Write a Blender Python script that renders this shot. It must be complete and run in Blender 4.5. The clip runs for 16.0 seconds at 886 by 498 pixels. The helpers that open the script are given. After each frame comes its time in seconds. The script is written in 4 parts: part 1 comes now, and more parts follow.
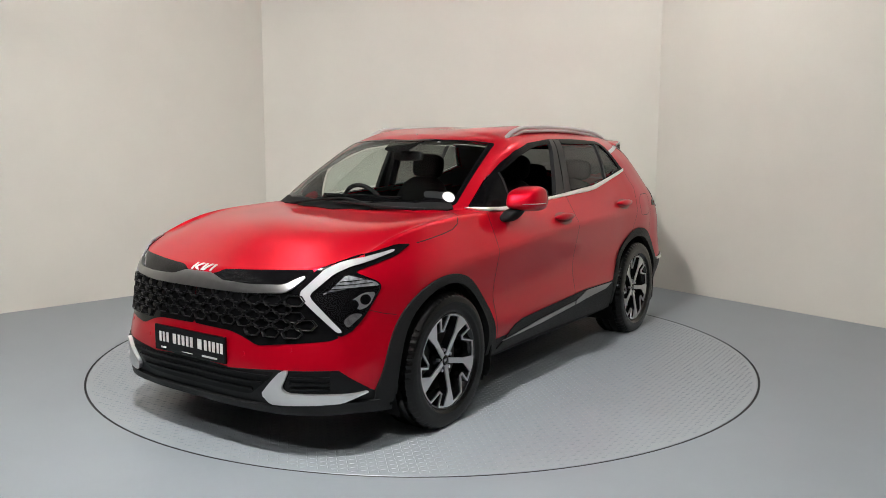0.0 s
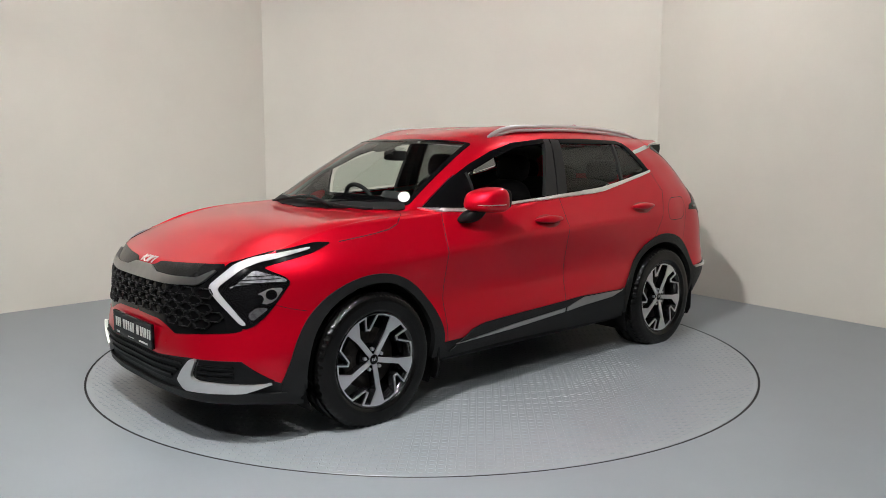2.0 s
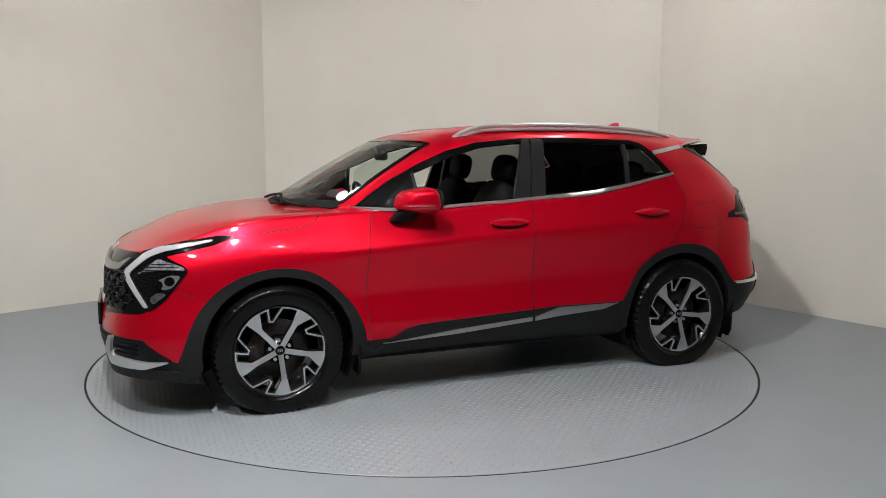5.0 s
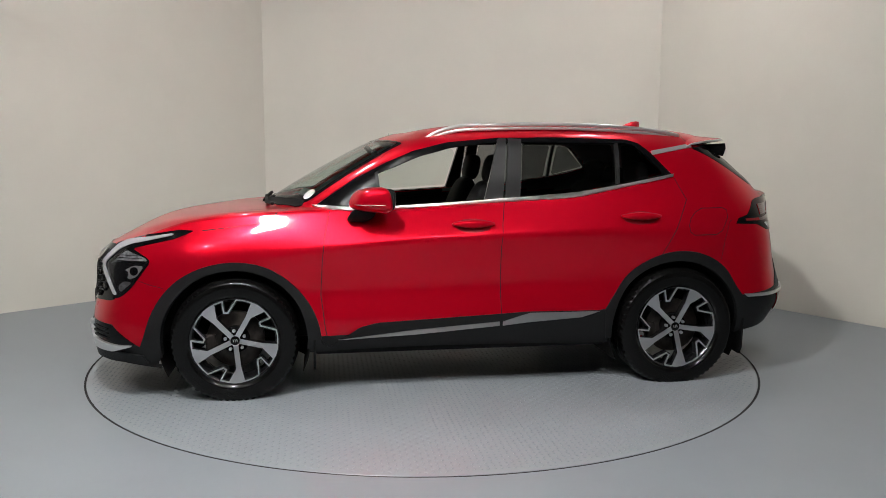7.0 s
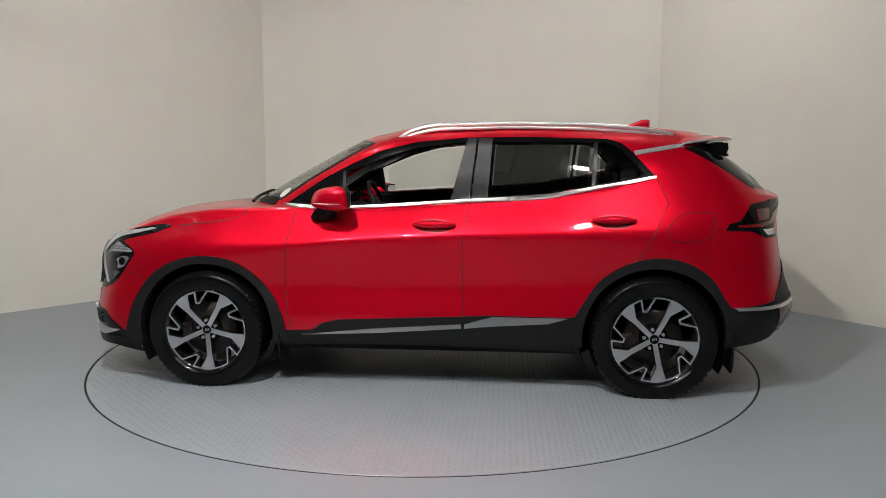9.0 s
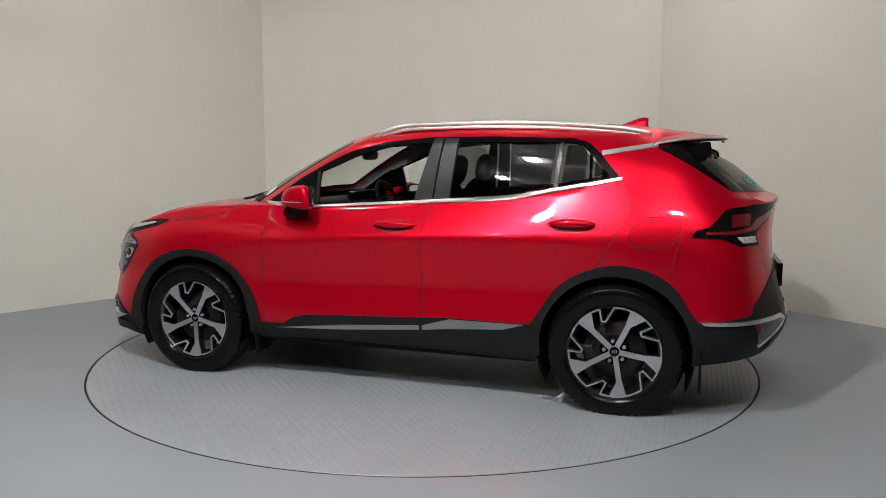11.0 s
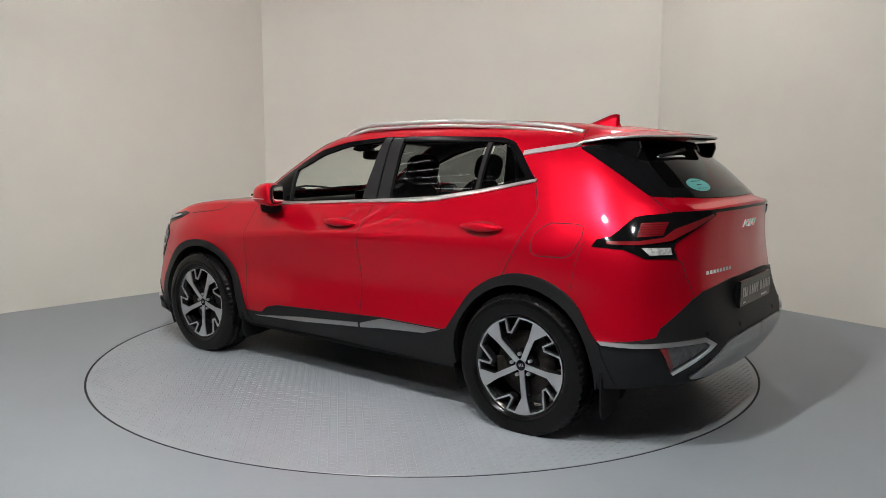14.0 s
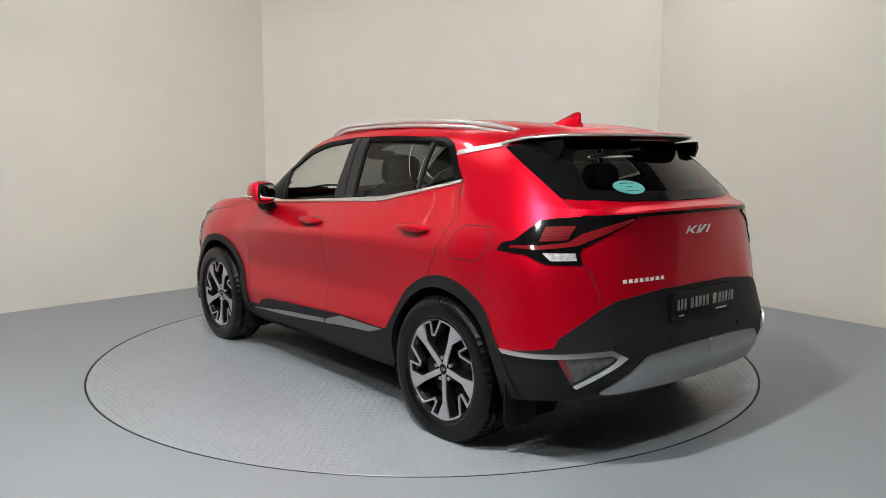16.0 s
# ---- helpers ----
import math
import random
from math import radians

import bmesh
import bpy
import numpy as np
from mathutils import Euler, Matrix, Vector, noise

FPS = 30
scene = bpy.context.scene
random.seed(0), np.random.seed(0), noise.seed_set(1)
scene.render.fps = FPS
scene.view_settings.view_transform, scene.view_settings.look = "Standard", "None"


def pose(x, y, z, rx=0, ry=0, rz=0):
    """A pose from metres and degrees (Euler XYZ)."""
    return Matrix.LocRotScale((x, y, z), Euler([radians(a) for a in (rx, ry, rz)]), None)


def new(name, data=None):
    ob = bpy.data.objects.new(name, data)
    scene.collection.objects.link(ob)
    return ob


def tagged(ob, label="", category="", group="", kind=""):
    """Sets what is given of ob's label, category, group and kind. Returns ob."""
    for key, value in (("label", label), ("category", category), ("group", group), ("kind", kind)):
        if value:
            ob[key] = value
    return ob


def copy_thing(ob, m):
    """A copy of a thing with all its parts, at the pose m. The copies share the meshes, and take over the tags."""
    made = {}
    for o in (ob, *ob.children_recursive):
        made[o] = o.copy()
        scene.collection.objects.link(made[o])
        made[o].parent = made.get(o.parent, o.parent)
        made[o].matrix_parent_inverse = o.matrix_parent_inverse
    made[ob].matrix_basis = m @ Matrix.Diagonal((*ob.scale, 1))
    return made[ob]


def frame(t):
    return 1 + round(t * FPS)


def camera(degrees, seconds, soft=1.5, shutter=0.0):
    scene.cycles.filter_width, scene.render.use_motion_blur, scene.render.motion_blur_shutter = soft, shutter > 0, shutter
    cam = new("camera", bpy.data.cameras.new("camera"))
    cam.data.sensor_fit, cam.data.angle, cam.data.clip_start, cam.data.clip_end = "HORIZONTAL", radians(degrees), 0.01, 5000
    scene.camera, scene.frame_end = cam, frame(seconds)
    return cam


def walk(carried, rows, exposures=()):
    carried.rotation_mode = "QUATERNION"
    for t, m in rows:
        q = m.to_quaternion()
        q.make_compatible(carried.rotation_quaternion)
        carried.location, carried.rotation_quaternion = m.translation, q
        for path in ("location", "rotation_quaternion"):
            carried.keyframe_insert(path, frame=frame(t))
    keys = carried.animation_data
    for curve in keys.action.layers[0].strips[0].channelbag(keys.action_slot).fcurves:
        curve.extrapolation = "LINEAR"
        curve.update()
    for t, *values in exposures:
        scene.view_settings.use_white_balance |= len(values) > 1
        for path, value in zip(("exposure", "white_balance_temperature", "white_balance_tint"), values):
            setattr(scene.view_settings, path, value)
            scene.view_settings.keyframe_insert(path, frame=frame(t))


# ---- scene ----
# ---- camera ----
cam = camera(59.18, 16.0, soft=0.8)
EYE = (0.0, -5.587, 1.447)
AIM = pose(*EYE, 90 - 7.294, 0, -1.293) @ pose(0, 0, 0, 0, 0, 0.21)
walk(cam, [(0.0, AIM), (16.0, AIM)], [(0.0, 0.78), (4.0, 0.66), (6.5, 0.54), (8.0, 0.45), (12.5, 0.42), (16.0, 0.74)])

# ---- world and light ----
world = bpy.data.worlds.new("world")
scene.world = world
world.use_nodes = True
world.node_tree.nodes["Background"].inputs[0].default_value = (0.9, 0.95, 1.0, 1)
world.node_tree.nodes["Background"].inputs[1].default_value = 0.03
scene.view_settings.exposure = 0.0
CEIL = 4.2
KEY_POWER = 1440.0
MID_POWER = 530.0
LAMP_POWER = 222.0


# ---- materials ----
def material(name, color, rough=0.5, metal=0.0, coat=0.0, spec=0.5, vary=0.0, scale=6.0, bump=0.0, bump_scale=200.0, rough_vary=0.0):
    m = bpy.data.materials.new(name)
    m.use_nodes = True
    nt = m.node_tree
    b = nt.nodes["Principled BSDF"]
    b.inputs["Base Color"].default_value = (*color, 1)
    b.inputs["Roughness"].default_value = rough
    b.inputs["Metallic"].default_value = metal
    b.inputs["Coat Weight"].default_value = coat
    b.inputs["Coat Roughness"].default_value = 0.03
    b.inputs["Coat IOR"].default_value = 1.4
    b.inputs["Specular IOR Level"].default_value = spec
    if vary or bump or rough_vary:
        tc = nt.nodes.new("ShaderNodeTexCoord")
    if vary:
        n1 = nt.nodes.new("ShaderNodeTexNoise")
        n1.inputs["Scale"].default_value = scale
        n1.inputs["Detail"].default_value = 8
        n1.inputs["Roughness"].default_value = 0.6
        nt.links.new(tc.outputs["Object"], n1.inputs["Vector"])
        r = nt.nodes.new("ShaderNodeValToRGB")
        r.color_ramp.elements[0].position, r.color_ramp.elements[1].position = 0.3, 0.7
        r.color_ramp.elements[0].color = (*[c * (1 - vary) for c in color], 1)
        r.color_ramp.elements[1].color = (*[min(1, c * (1 + vary)) for c in color], 1)
        nt.links.new(n1.outputs["Fac"], r.inputs["Fac"])
        nt.links.new(r.outputs["Color"], b.inputs["Base Color"])
    if rough_vary:
        n3 = nt.nodes.new("ShaderNodeTexNoise")
        n3.inputs["Scale"].default_value = scale * 0.5
        n3.inputs["Detail"].default_value = 5
        nt.links.new(tc.outputs["Object"], n3.inputs["Vector"])
        mr = nt.nodes.new("ShaderNodeMapRange")
        mr.inputs["To Min"].default_value, mr.inputs["To Max"].default_value = rough - rough_vary, rough + rough_vary
        nt.links.new(n3.outputs["Fac"], mr.inputs["Value"])
        nt.links.new(mr.outputs["Result"], b.inputs["Roughness"])
    if bump:
        n2 = nt.nodes.new("ShaderNodeTexNoise")
        n2.inputs["Scale"].default_value = bump_scale
        n2.inputs["Detail"].default_value = 4
        nt.links.new(tc.outputs["Object"], n2.inputs["Vector"])
        bp = nt.nodes.new("ShaderNodeBump")
        bp.inputs["Strength"].default_value = bump
        bp.inputs["Distance"].default_value = 0.002
        nt.links.new(n2.outputs["Fac"], bp.inputs["Height"])
        nt.links.new(bp.outputs["Normal"], b.inputs["Normal"])
    return m


def emitting(name, color, strength):
    m = material(name, (0.8, 0.8, 0.8))
    b = m.node_tree.nodes["Principled BSDF"]
    b.inputs["Emission Color"].default_value = (*color, 1)
    b.inputs["Emission Strength"].default_value = strength
    return m


def glass(name, tint, rough=0.0):
    m = bpy.data.materials.new(name)
    m.use_nodes = True
    nt = m.node_tree
    nt.nodes.remove(nt.nodes["Principled BSDF"])
    tr = nt.nodes.new("ShaderNodeBsdfTransparent")
    tr.inputs["Color"].default_value = (*tint, 1)
    gl = nt.nodes.new("ShaderNodeBsdfGlossy")
    gl.inputs["Roughness"].default_value = rough
    lw = nt.nodes.new("ShaderNodeLayerWeight")
    lw.inputs["Blend"].default_value = 0.5
    pw = nt.nodes.new("ShaderNodeMath")
    pw.operation = "POWER"
    pw.inputs[1].default_value = 5.0
    fr = nt.nodes.new("ShaderNodeMath")
    fr.operation = "MULTIPLY_ADD"
    fr.inputs[1].default_value, fr.inputs[2].default_value = 0.9, 0.05
    nt.links.new(lw.outputs["Facing"], pw.inputs[0])
    nt.links.new(pw.outputs[0], fr.inputs[0])
    mix = nt.nodes.new("ShaderNodeMixShader")
    nt.links.new(fr.outputs[0], mix.inputs[0])
    nt.links.new(tr.outputs[0], mix.inputs[1])
    nt.links.new(gl.outputs[0], mix.inputs[2])
    nt.links.new(mix.outputs[0], nt.nodes["Material Output"].inputs[0])
    return m


WALL = material("wall_paint", (0.66, 0.635, 0.575), 0.55, vary=0.04, scale=0.9, bump=0.12, bump_scale=60, rough_vary=0.1)
FLOOR = material("floor_paint", (0.240, 0.268, 0.291), 0.34, spec=0.25, vary=0.035, scale=1.5, bump=0.03, bump_scale=25, rough_vary=0.03)
PLATE = material("turntable_paint", (0.265, 0.294, 0.318), 0.30, spec=0.5, vary=0.05, scale=2.0, rough_vary=0.03)
GAP = material("dark_gap", (0.006, 0.006, 0.007), 0.8)
CEILING = material("ceiling_paint", (0.10, 0.10, 0.105), 0.8, vary=0.08, scale=1.0)
# for the walls out of view: dark so they bounce little light
WALL_UNSEEN = material("unseen_wall_low_bounce", (0.12, 0.12, 0.125), 0.6, vary=0.06, scale=1.0, bump=0.1, bump_scale=60)
PAINT = material("red_pearl_paint", (0.56, 0.001, 0.015), 0.33, metal=0.58, coat=0.7, spec=0.12)
BLACK = material("black_gloss", (0.004, 0.004, 0.0045), 0.08, spec=0.2)
CLAD = material("grained_cladding", (0.008, 0.0085, 0.009), 0.5, spec=0.25, vary=0.12, scale=60, bump=0.25, bump_scale=900)
MATT = material("matt_black", (0.005, 0.005, 0.0055), 0.6, spec=0.15)
CHROME = material("satin_chrome", (0.86, 0.85, 0.84), 0.28, metal=0.95)
SATIN = material("satin_silver", (0.42, 0.415, 0.41), 0.3, metal=1.0, vary=0.05, scale=20)
TYRE = material("tyre_rubber", (0.004, 0.004, 0.004), 0.17, spec=0.22, vary=0.2, scale=25, bump=0.04, bump_scale=300)
ALLOY = material("machined_alloy", (0.66, 0.66, 0.68), 0.3, metal=0.95, bump=0.05, bump_scale=400)
CABIN = material("cabin_black", (0.010, 0.010, 0.011), 0.6, spec=0.2, vary=0.2, scale=40, bump=0.2, bump_scale=500)
LINER = material("headliner_grey", (0.30, 0.30, 0.29), 0.85, vary=0.05, scale=30)
SEAT = material("seat_black", (0.006, 0.006, 0.0065), 0.7, spec=0.15, vary=0.2, scale=30, bump=0.2, bump_scale=300)
CLEAR = glass("windscreen_glass", (0.80, 0.86, 0.82))
PRIVACY = glass("privacy_glass", (0.22, 0.23, 0.225))
REARGLASS = glass("rear_glass", (0.13, 0.14, 0.135))
LENS = glass("lens_glass", (0.85, 0.86, 0.88))
PILLAR = material("satin_pillar", (0.016, 0.016, 0.017), 0.34, spec=0.3, vary=0.06, scale=20)
TRIM = material("black_rubber_trim", (0.003, 0.003, 0.0035), 0.25, spec=0.06)
GRILLE = material("grille_plastic", (0.005, 0.005, 0.0055), 0.42, spec=0.14)
PLATE_WHITE = material("white_marks", (0.55, 0.55, 0.54), 0.5)
DRL = material("running_light_white", (0.38, 0.38, 0.40), 0.25, coat=0.5)
BADGE = material("bright_emblem", (0.78, 0.78, 0.78), 0.25, metal=0.3)
REFLECT = material("lamp_reflector", (0.45, 0.46, 0.48), 0.2, metal=0.6, vary=0.75, scale=38)
GREYLENS = material("grey_lens", (0.07, 0.07, 0.072), 0.15, coat=1.0, vary=0.4, scale=40)
REDLENS = material("red_lens", (0.15, 0.006, 0.009), 0.15, coat=1.0)
DARKRED = material("dark_red_rib", (0.10, 0.004, 0.006), 0.2, coat=1.0)
WHITELENS = material("clear_lens", (0.62, 0.62, 0.63), 0.15, metal=0.4, coat=1.0, vary=0.5, scale=60)
TEAL = material("teal_sticker", (0.075, 0.27, 0.26), 0.5)
RAIL = material("satin_rail", (0.66, 0.66, 0.66), 0.28, metal=0.75)
MIRROR = material("mirror_face", (0.8, 0.8, 0.82), 0.03, metal=1.0)
# body red darkened to stand for shade in the handle recess
CUP_SHADE = material("handle_cup_shaded_red", (0.30, 0.003, 0.008), 0.4, coat=0.6)
CUP2 = material("holder_black", (0.02, 0.02, 0.022), 0.3)
RIMBLACK = material("rim_gloss_black", (0.008, 0.008, 0.009), 0.18, coat=0.6)
DISC = material("brake_steel", (0.040, 0.034, 0.031), 0.4, metal=0.7, vary=0.4, scale=30)
LAMP = emitting("lamp_diffuser", (1.0, 0.975, 0.945), LAMP_POWER)
TUBE = emitting("tube_glow", (1.0, 0.98, 0.96), 5.0)
MID_LAMP = emitting("mid_lamp_diffuser", (1.0, 0.975, 0.945), MID_POWER)
KEY_LAMP = emitting("key_lamp_diffuser", (1.0, 0.975, 0.945), KEY_POWER)


# ---- helpers for building ----
def to_mesh(name, verts, faces, mat, smooth=True):
    me = bpy.data.meshes.new(name)
    me.from_pydata([tuple(map(float, v)) for v in verts], [], [tuple(map(int, f)) for f in faces])
    me.materials.append(mat)
    me.polygons.foreach_set("use_smooth", [smooth] * len(me.polygons))
    me.update()
    return me


def part(name, bm, mat, parent, label=""):
    if isinstance(bm, bpy.types.Mesh):
        me = bm
    else:
        me = bpy.data.meshes.new(name)
        bm.to_mesh(me)
        bm.free()
        me.materials.append(mat)
    ob = new(name, me)
    ob.parent = parent
    if label:
        ob["label"] = label
    return ob


def prism(bm, poly, z0, z1):
    """Extrudes a flat polygon of (x, y) from z0 to z1 into bm."""
    lo = [bm.verts.new((x, y, z0)) for x, y in poly]
    hi = [bm.verts.new((x, y, z1)) for x, y in poly]
    bm.faces.new(hi)
    bm.faces.new(lo[::-1])
    n = len(poly)
    for i in range(n):
        bm.faces.new((lo[i], lo[(i + 1) % n], hi[(i + 1) % n], hi[i]))


def box(bm, x0, x1, y0, y1, z0, z1, bevel=0.0):
    prism_bm = bmesh.new()
    prism(prism_bm, [(x0, y0), (x1, y0), (x1, y1), (x0, y1)], z0, z1)
    if bevel:
        bmesh.ops.bevel(prism_bm, geom=prism_bm.edges[:], offset=bevel, segments=2, affect="EDGES", profile=0.5)
    tmp = bpy.data.meshes.new("tmp")
    prism_bm.to_mesh(tmp)
    prism_bm.free()
    bm.from_mesh(tmp)
    bpy.data.meshes.remove(tmp)


def lathe(profile, axis="y", n=48):
    """Turns (radius, along) points round an axis; returns vertices and faces."""
    verts, faces = [], []
    m = len(profile)
    for i in range(n):
        a = 2 * math.pi * i / n
        for r, s in profile:
            c, d = r * math.cos(a), r * math.sin(a)
            verts.append((c, s, d) if axis == "y" else (c, d, s))
    for i in range(n):
        j = (i + 1) % n
        for k in range(m - 1):
            faces.append((i * m + k, i * m + k + 1, j * m + k + 1, j * m + k))
    return verts, faces


# ---- the room ----
CORNERS = [(-1.78, 3.17), (2.42, 2.58), (5.6, -2.03), (5.6, -9.5), (-5.9, -9.5), (-5.9, -0.95)]
WALL_NAMES = ["wall_north", "wall_northeast", "wall_east", "wall_south", "wall_west", "wall_northwest"]


def build_room():
    bm = bmesh.new()
    segs = 160
    inner = [bm.verts.new((2.280 * math.cos(2 * math.pi * i / segs), 2.280 * math.sin(2 * math.pi * i / segs), 0)) for i in range(segs)]
    ring = [bm.verts.new((9 * v.co.x / 2.280, 9 * v.co.y / 2.280 - 3.0, 0)) for v in inner]
    low = [bm.verts.new((v.co.x, v.co.y, -0.06)) for v in inner]
    for i in range(segs):
        j = (i + 1) % segs
        bm.faces.new((inner[i], inner[j], ring[j], ring[i])[::-1])
        bm.faces.new((inner[i], inner[j], low[j], low[i]))
    pit = bm.faces.new(low)
    bmesh.ops.recalc_face_normals(bm, faces=bm.faces[:])
    me = bpy.data.meshes.new("floor")
    bm.to_mesh(me)
    bm.free()
    me.materials.append(FLOOR)
    tagged(new("floor", me), "smooth grey-blue painted concrete showroom floor", "floor", kind="structure")
    n = len(CORNERS)
    for i in range(n):
        (ax, ay), (bx, by) = CORNERS[i], CORNERS[(i + 1) % n]
        d = Vector((bx - ax, by - ay))
        length = d.length
        ux, uy = d.normalized()
        bm = bmesh.new()
        box(bm, 0, length, 0, 0.15, 0, CEIL + 0.1)
        me = bpy.data.meshes.new(WALL_NAMES[i])
        bm.to_mesh(me)
        bm.free()
        # these three are unseen and assumed; their dark colour holds down the fill light
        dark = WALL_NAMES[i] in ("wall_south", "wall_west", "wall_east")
        me.materials.append(WALL_UNSEEN if dark else WALL)
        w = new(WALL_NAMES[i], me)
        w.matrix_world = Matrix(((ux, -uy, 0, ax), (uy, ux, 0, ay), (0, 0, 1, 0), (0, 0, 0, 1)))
        tagged(w, "unseen showroom wall, dark grey to limit bounced light" if dark else "plain cream painted showroom wall with faint scuffs", "wall", kind="structure")
    bm = bmesh.new()
    box(bm, -7, 7, -10.5, 4.5, CEIL, CEIL + 0.1)
    me = bpy.data.meshes.new("ceiling")
    bm.to_mesh(me)
    bm.free()
    me.materials.append(CEILING)
    tagged(new("ceiling", me), "plain dark grey showroom ceiling", "ceiling", kind="structure")


def build_panel_light(glow):
    base = new("ceiling_light")
    bm = bmesh.new()
    for a, b, c, d in ((-.11, .11, -.10, -.086), (-.11, .11, .086, .10), (-.11, -.096, -.086, .086), (.096, .11, -.086, .086)):
        box(bm, a, b, c, d, -0.05, 0.0)
    part("frame", bm, SATIN, base)
    for y in (-0.042, 0.042):
        bm = bmesh.new()
        box(bm, -.093, .093, y - 0.036, y + 0.036, -0.03, -0.012, 0.003)
        part("diffuser", bm, glow, base, "glowing white diffuser")
    tagged(base, "small rectangular ceiling floodlight with two glowing diffusers", "ceiling light", "showroom ceiling lights")
    return base


# place on the ceiling and tilt of each floodlight, by strength
LIGHTS = {
    "key": [(-1.0, -3.5, 36, -8)],
    "mid": [(-2.4, -4.9, 50, -12), (1.0, -4.3, 38, 4)],
    "overhead": [(-1.8, 0.0, 0, 0), (2.0, 0.9, 0, 0)],
}


def build_lights():
    for strength, glow in (("key", KEY_LAMP), ("mid", MID_LAMP), ("overhead", LAMP)):
        first = build_panel_light(glow)
        for i, (x, y, rx, ry) in enumerate(LIGHTS[strength]):
            m = pose(x, y, CEIL - 0.002 - 0.1 * abs(math.sin(radians(rx))) - 0.11 * abs(math.sin(radians(ry))), rx, ry, 0)
            if i == 0:
                first.matrix_basis = m
            else:
                copy_thing(first, m)


def build_batten():
    """A slim tube light that hangs level; its length runs along x."""
    base = new("batten_light")
    bm = bmesh.new()
    box(bm, -1.1, 1.1, -0.007, 0.007, 0.0, 0.012, 0.002)
    part("housing", bm, CEILING, base)
    v, f = lathe([(0.001, -1.08), (0.006, -1.08), (0.006, 1.08), (0.001, 1.08)], "z", 12)
    me = to_mesh("tube", v, f, TUBE)
    me.transform(pose(0, 0, -0.007, 0, 90, 0))
    part("tube", me, TUBE, base, "glowing white tube")
    for x in (-0.8, 0.8):
        bm = bmesh.new()
        box(bm, x - 0.002, x + 0.002, -0.002, 0.002, 0.010, CEIL - BATTEN_Z)
        part("hanger", bm, CEILING, base)
    tagged(base, "slim batten light with a glowing tube hung from the ceiling", "batten light", "batten lights under the ceiling")
    return base


BATTEN_Z = 3.0


def build_battens():
    first = build_batten()
    for i in range(10):
        k = i - 6
        m = pose(-3.6 + 0.05 * k, -0.6 + 0.245 * k, BATTEN_Z, 0, 0, -11.5)
        if i == 0:
            first.matrix_basis = m
        else:
            copy_thing(first, m)


def build_turntable():
    base = new("turntable")
    v, f = lathe([(0.001, 0.0), (1.2, 0.0), (2.262, 0.0), (2.266, -0.004), (2.266, -0.05)], "z", 160)
    part("disc", to_mesh("disc", v, [q[::-1] for q in f], PLATE, False), PLATE, base)
    v, f = lathe([(2.2665, -0.0012), (2.2795, -0.0012)], "z", 160)
    part("edge_gap", to_mesh("edge_gap", v, [q[::-1] for q in f], GAP, False), GAP, base, "dark gap round the rim")
    verts, faces = [], []
    step, l, w, h = 0.032, 0.0126, 0.0042, 0.0019
    n = int(2.24 / step)
    for i in range(-n, n + 1):
        for j in range(-n, n + 1):
            x, y = i * step, j * step
            if x * x + y * y > 2.235 ** 2:
                continue
            a = math.pi / 4 if (i + j) % 2 else -math.pi / 4
            c, s = math.cos(a), math.sin(a)
            k = len(verts)
            for p, q, z in ((l, 0, 0), (0, w, 0), (-l, 0, 0), (0, -w, 0), (l * .45, 0, h), (-l * .45, 0, h)):
                verts.append((x + p * c - q * s, y + p * s + q * c, 0.0005 + z))
            faces += [(k, k + 1, k + 4), (k + 1, k + 2, k + 5), (k + 1, k + 5, k + 4), (k + 2, k + 3, k + 5), (k + 3, k, k + 4), (k + 3, k + 4, k + 5)]
    t = part("tread_pattern", to_mesh("tread_pattern", verts, faces, PLATE, False), PLATE, base, "raised tread bars of the checker plate")
    tagged(t, kind="stuff")
    tagged(base, "round grey-painted checker plate turntable set in the floor", "turntable")
    return base


# ---- body surface: feature lines from the front centre round the side to the rear centre ----
LINE_A = [(2.20, 0, .22), (2.19, .35, .22), (2.14, .6, .22), (2.00, .78, .22), (1.75, .86, .19), (1.0, .87, .25), (.3, .87, .27),
          (-.3, .87, .265), (-1.0, .87, .255), (-1.6, .87, .27), (-1.95, .82, .32), (-2.12, .6, .33), (-2.17, .3, .33), (-2.18, 0, .33)]
LINE_B = [(2.245, 0, .43), (2.235, .35, .43), (2.17, .6, .43), (2.03, .78, .43), (1.75, .895, .43), (1.0, .905, .42), (.3, .905, .43),
          (-.3, .905, .44), (-1.0, .91, .45), (-1.6, .915, .48), (-2.0, .87, .50), (-2.2, .62, .52), (-2.255, .3, .52), (-2.265, 0, .52)]
LINE_C = [(2.215, 0, .62), (2.20, .35, .62), (2.13, .6, .62), (1.99, .77, .62), (1.72, .875, .63), (1.0, .885, .63), (.3, .88, .63),
          (-.3, .88, .64), (-1.0, .895, .66), (-1.6, .91, .68), (-1.98, .86, .70), (-2.15, .62, .70), (-2.205, .3, .70), (-2.215, 0, .70)]
LINE_D = [(2.19, 0, .80), (2.175, .35, .80), (2.10, .6, .80), (1.95, .765, .80), (1.68, .865, .84), (1.0, .91, .86), (.3, .925, .92),
          (-.3, .925, .945), (-1.0, .92, .96), (-1.6, .905, .97), (-1.95, .835, .97), (-2.10, .62, .97), (-2.17, .3, .97), (-2.185, 0, .97)]
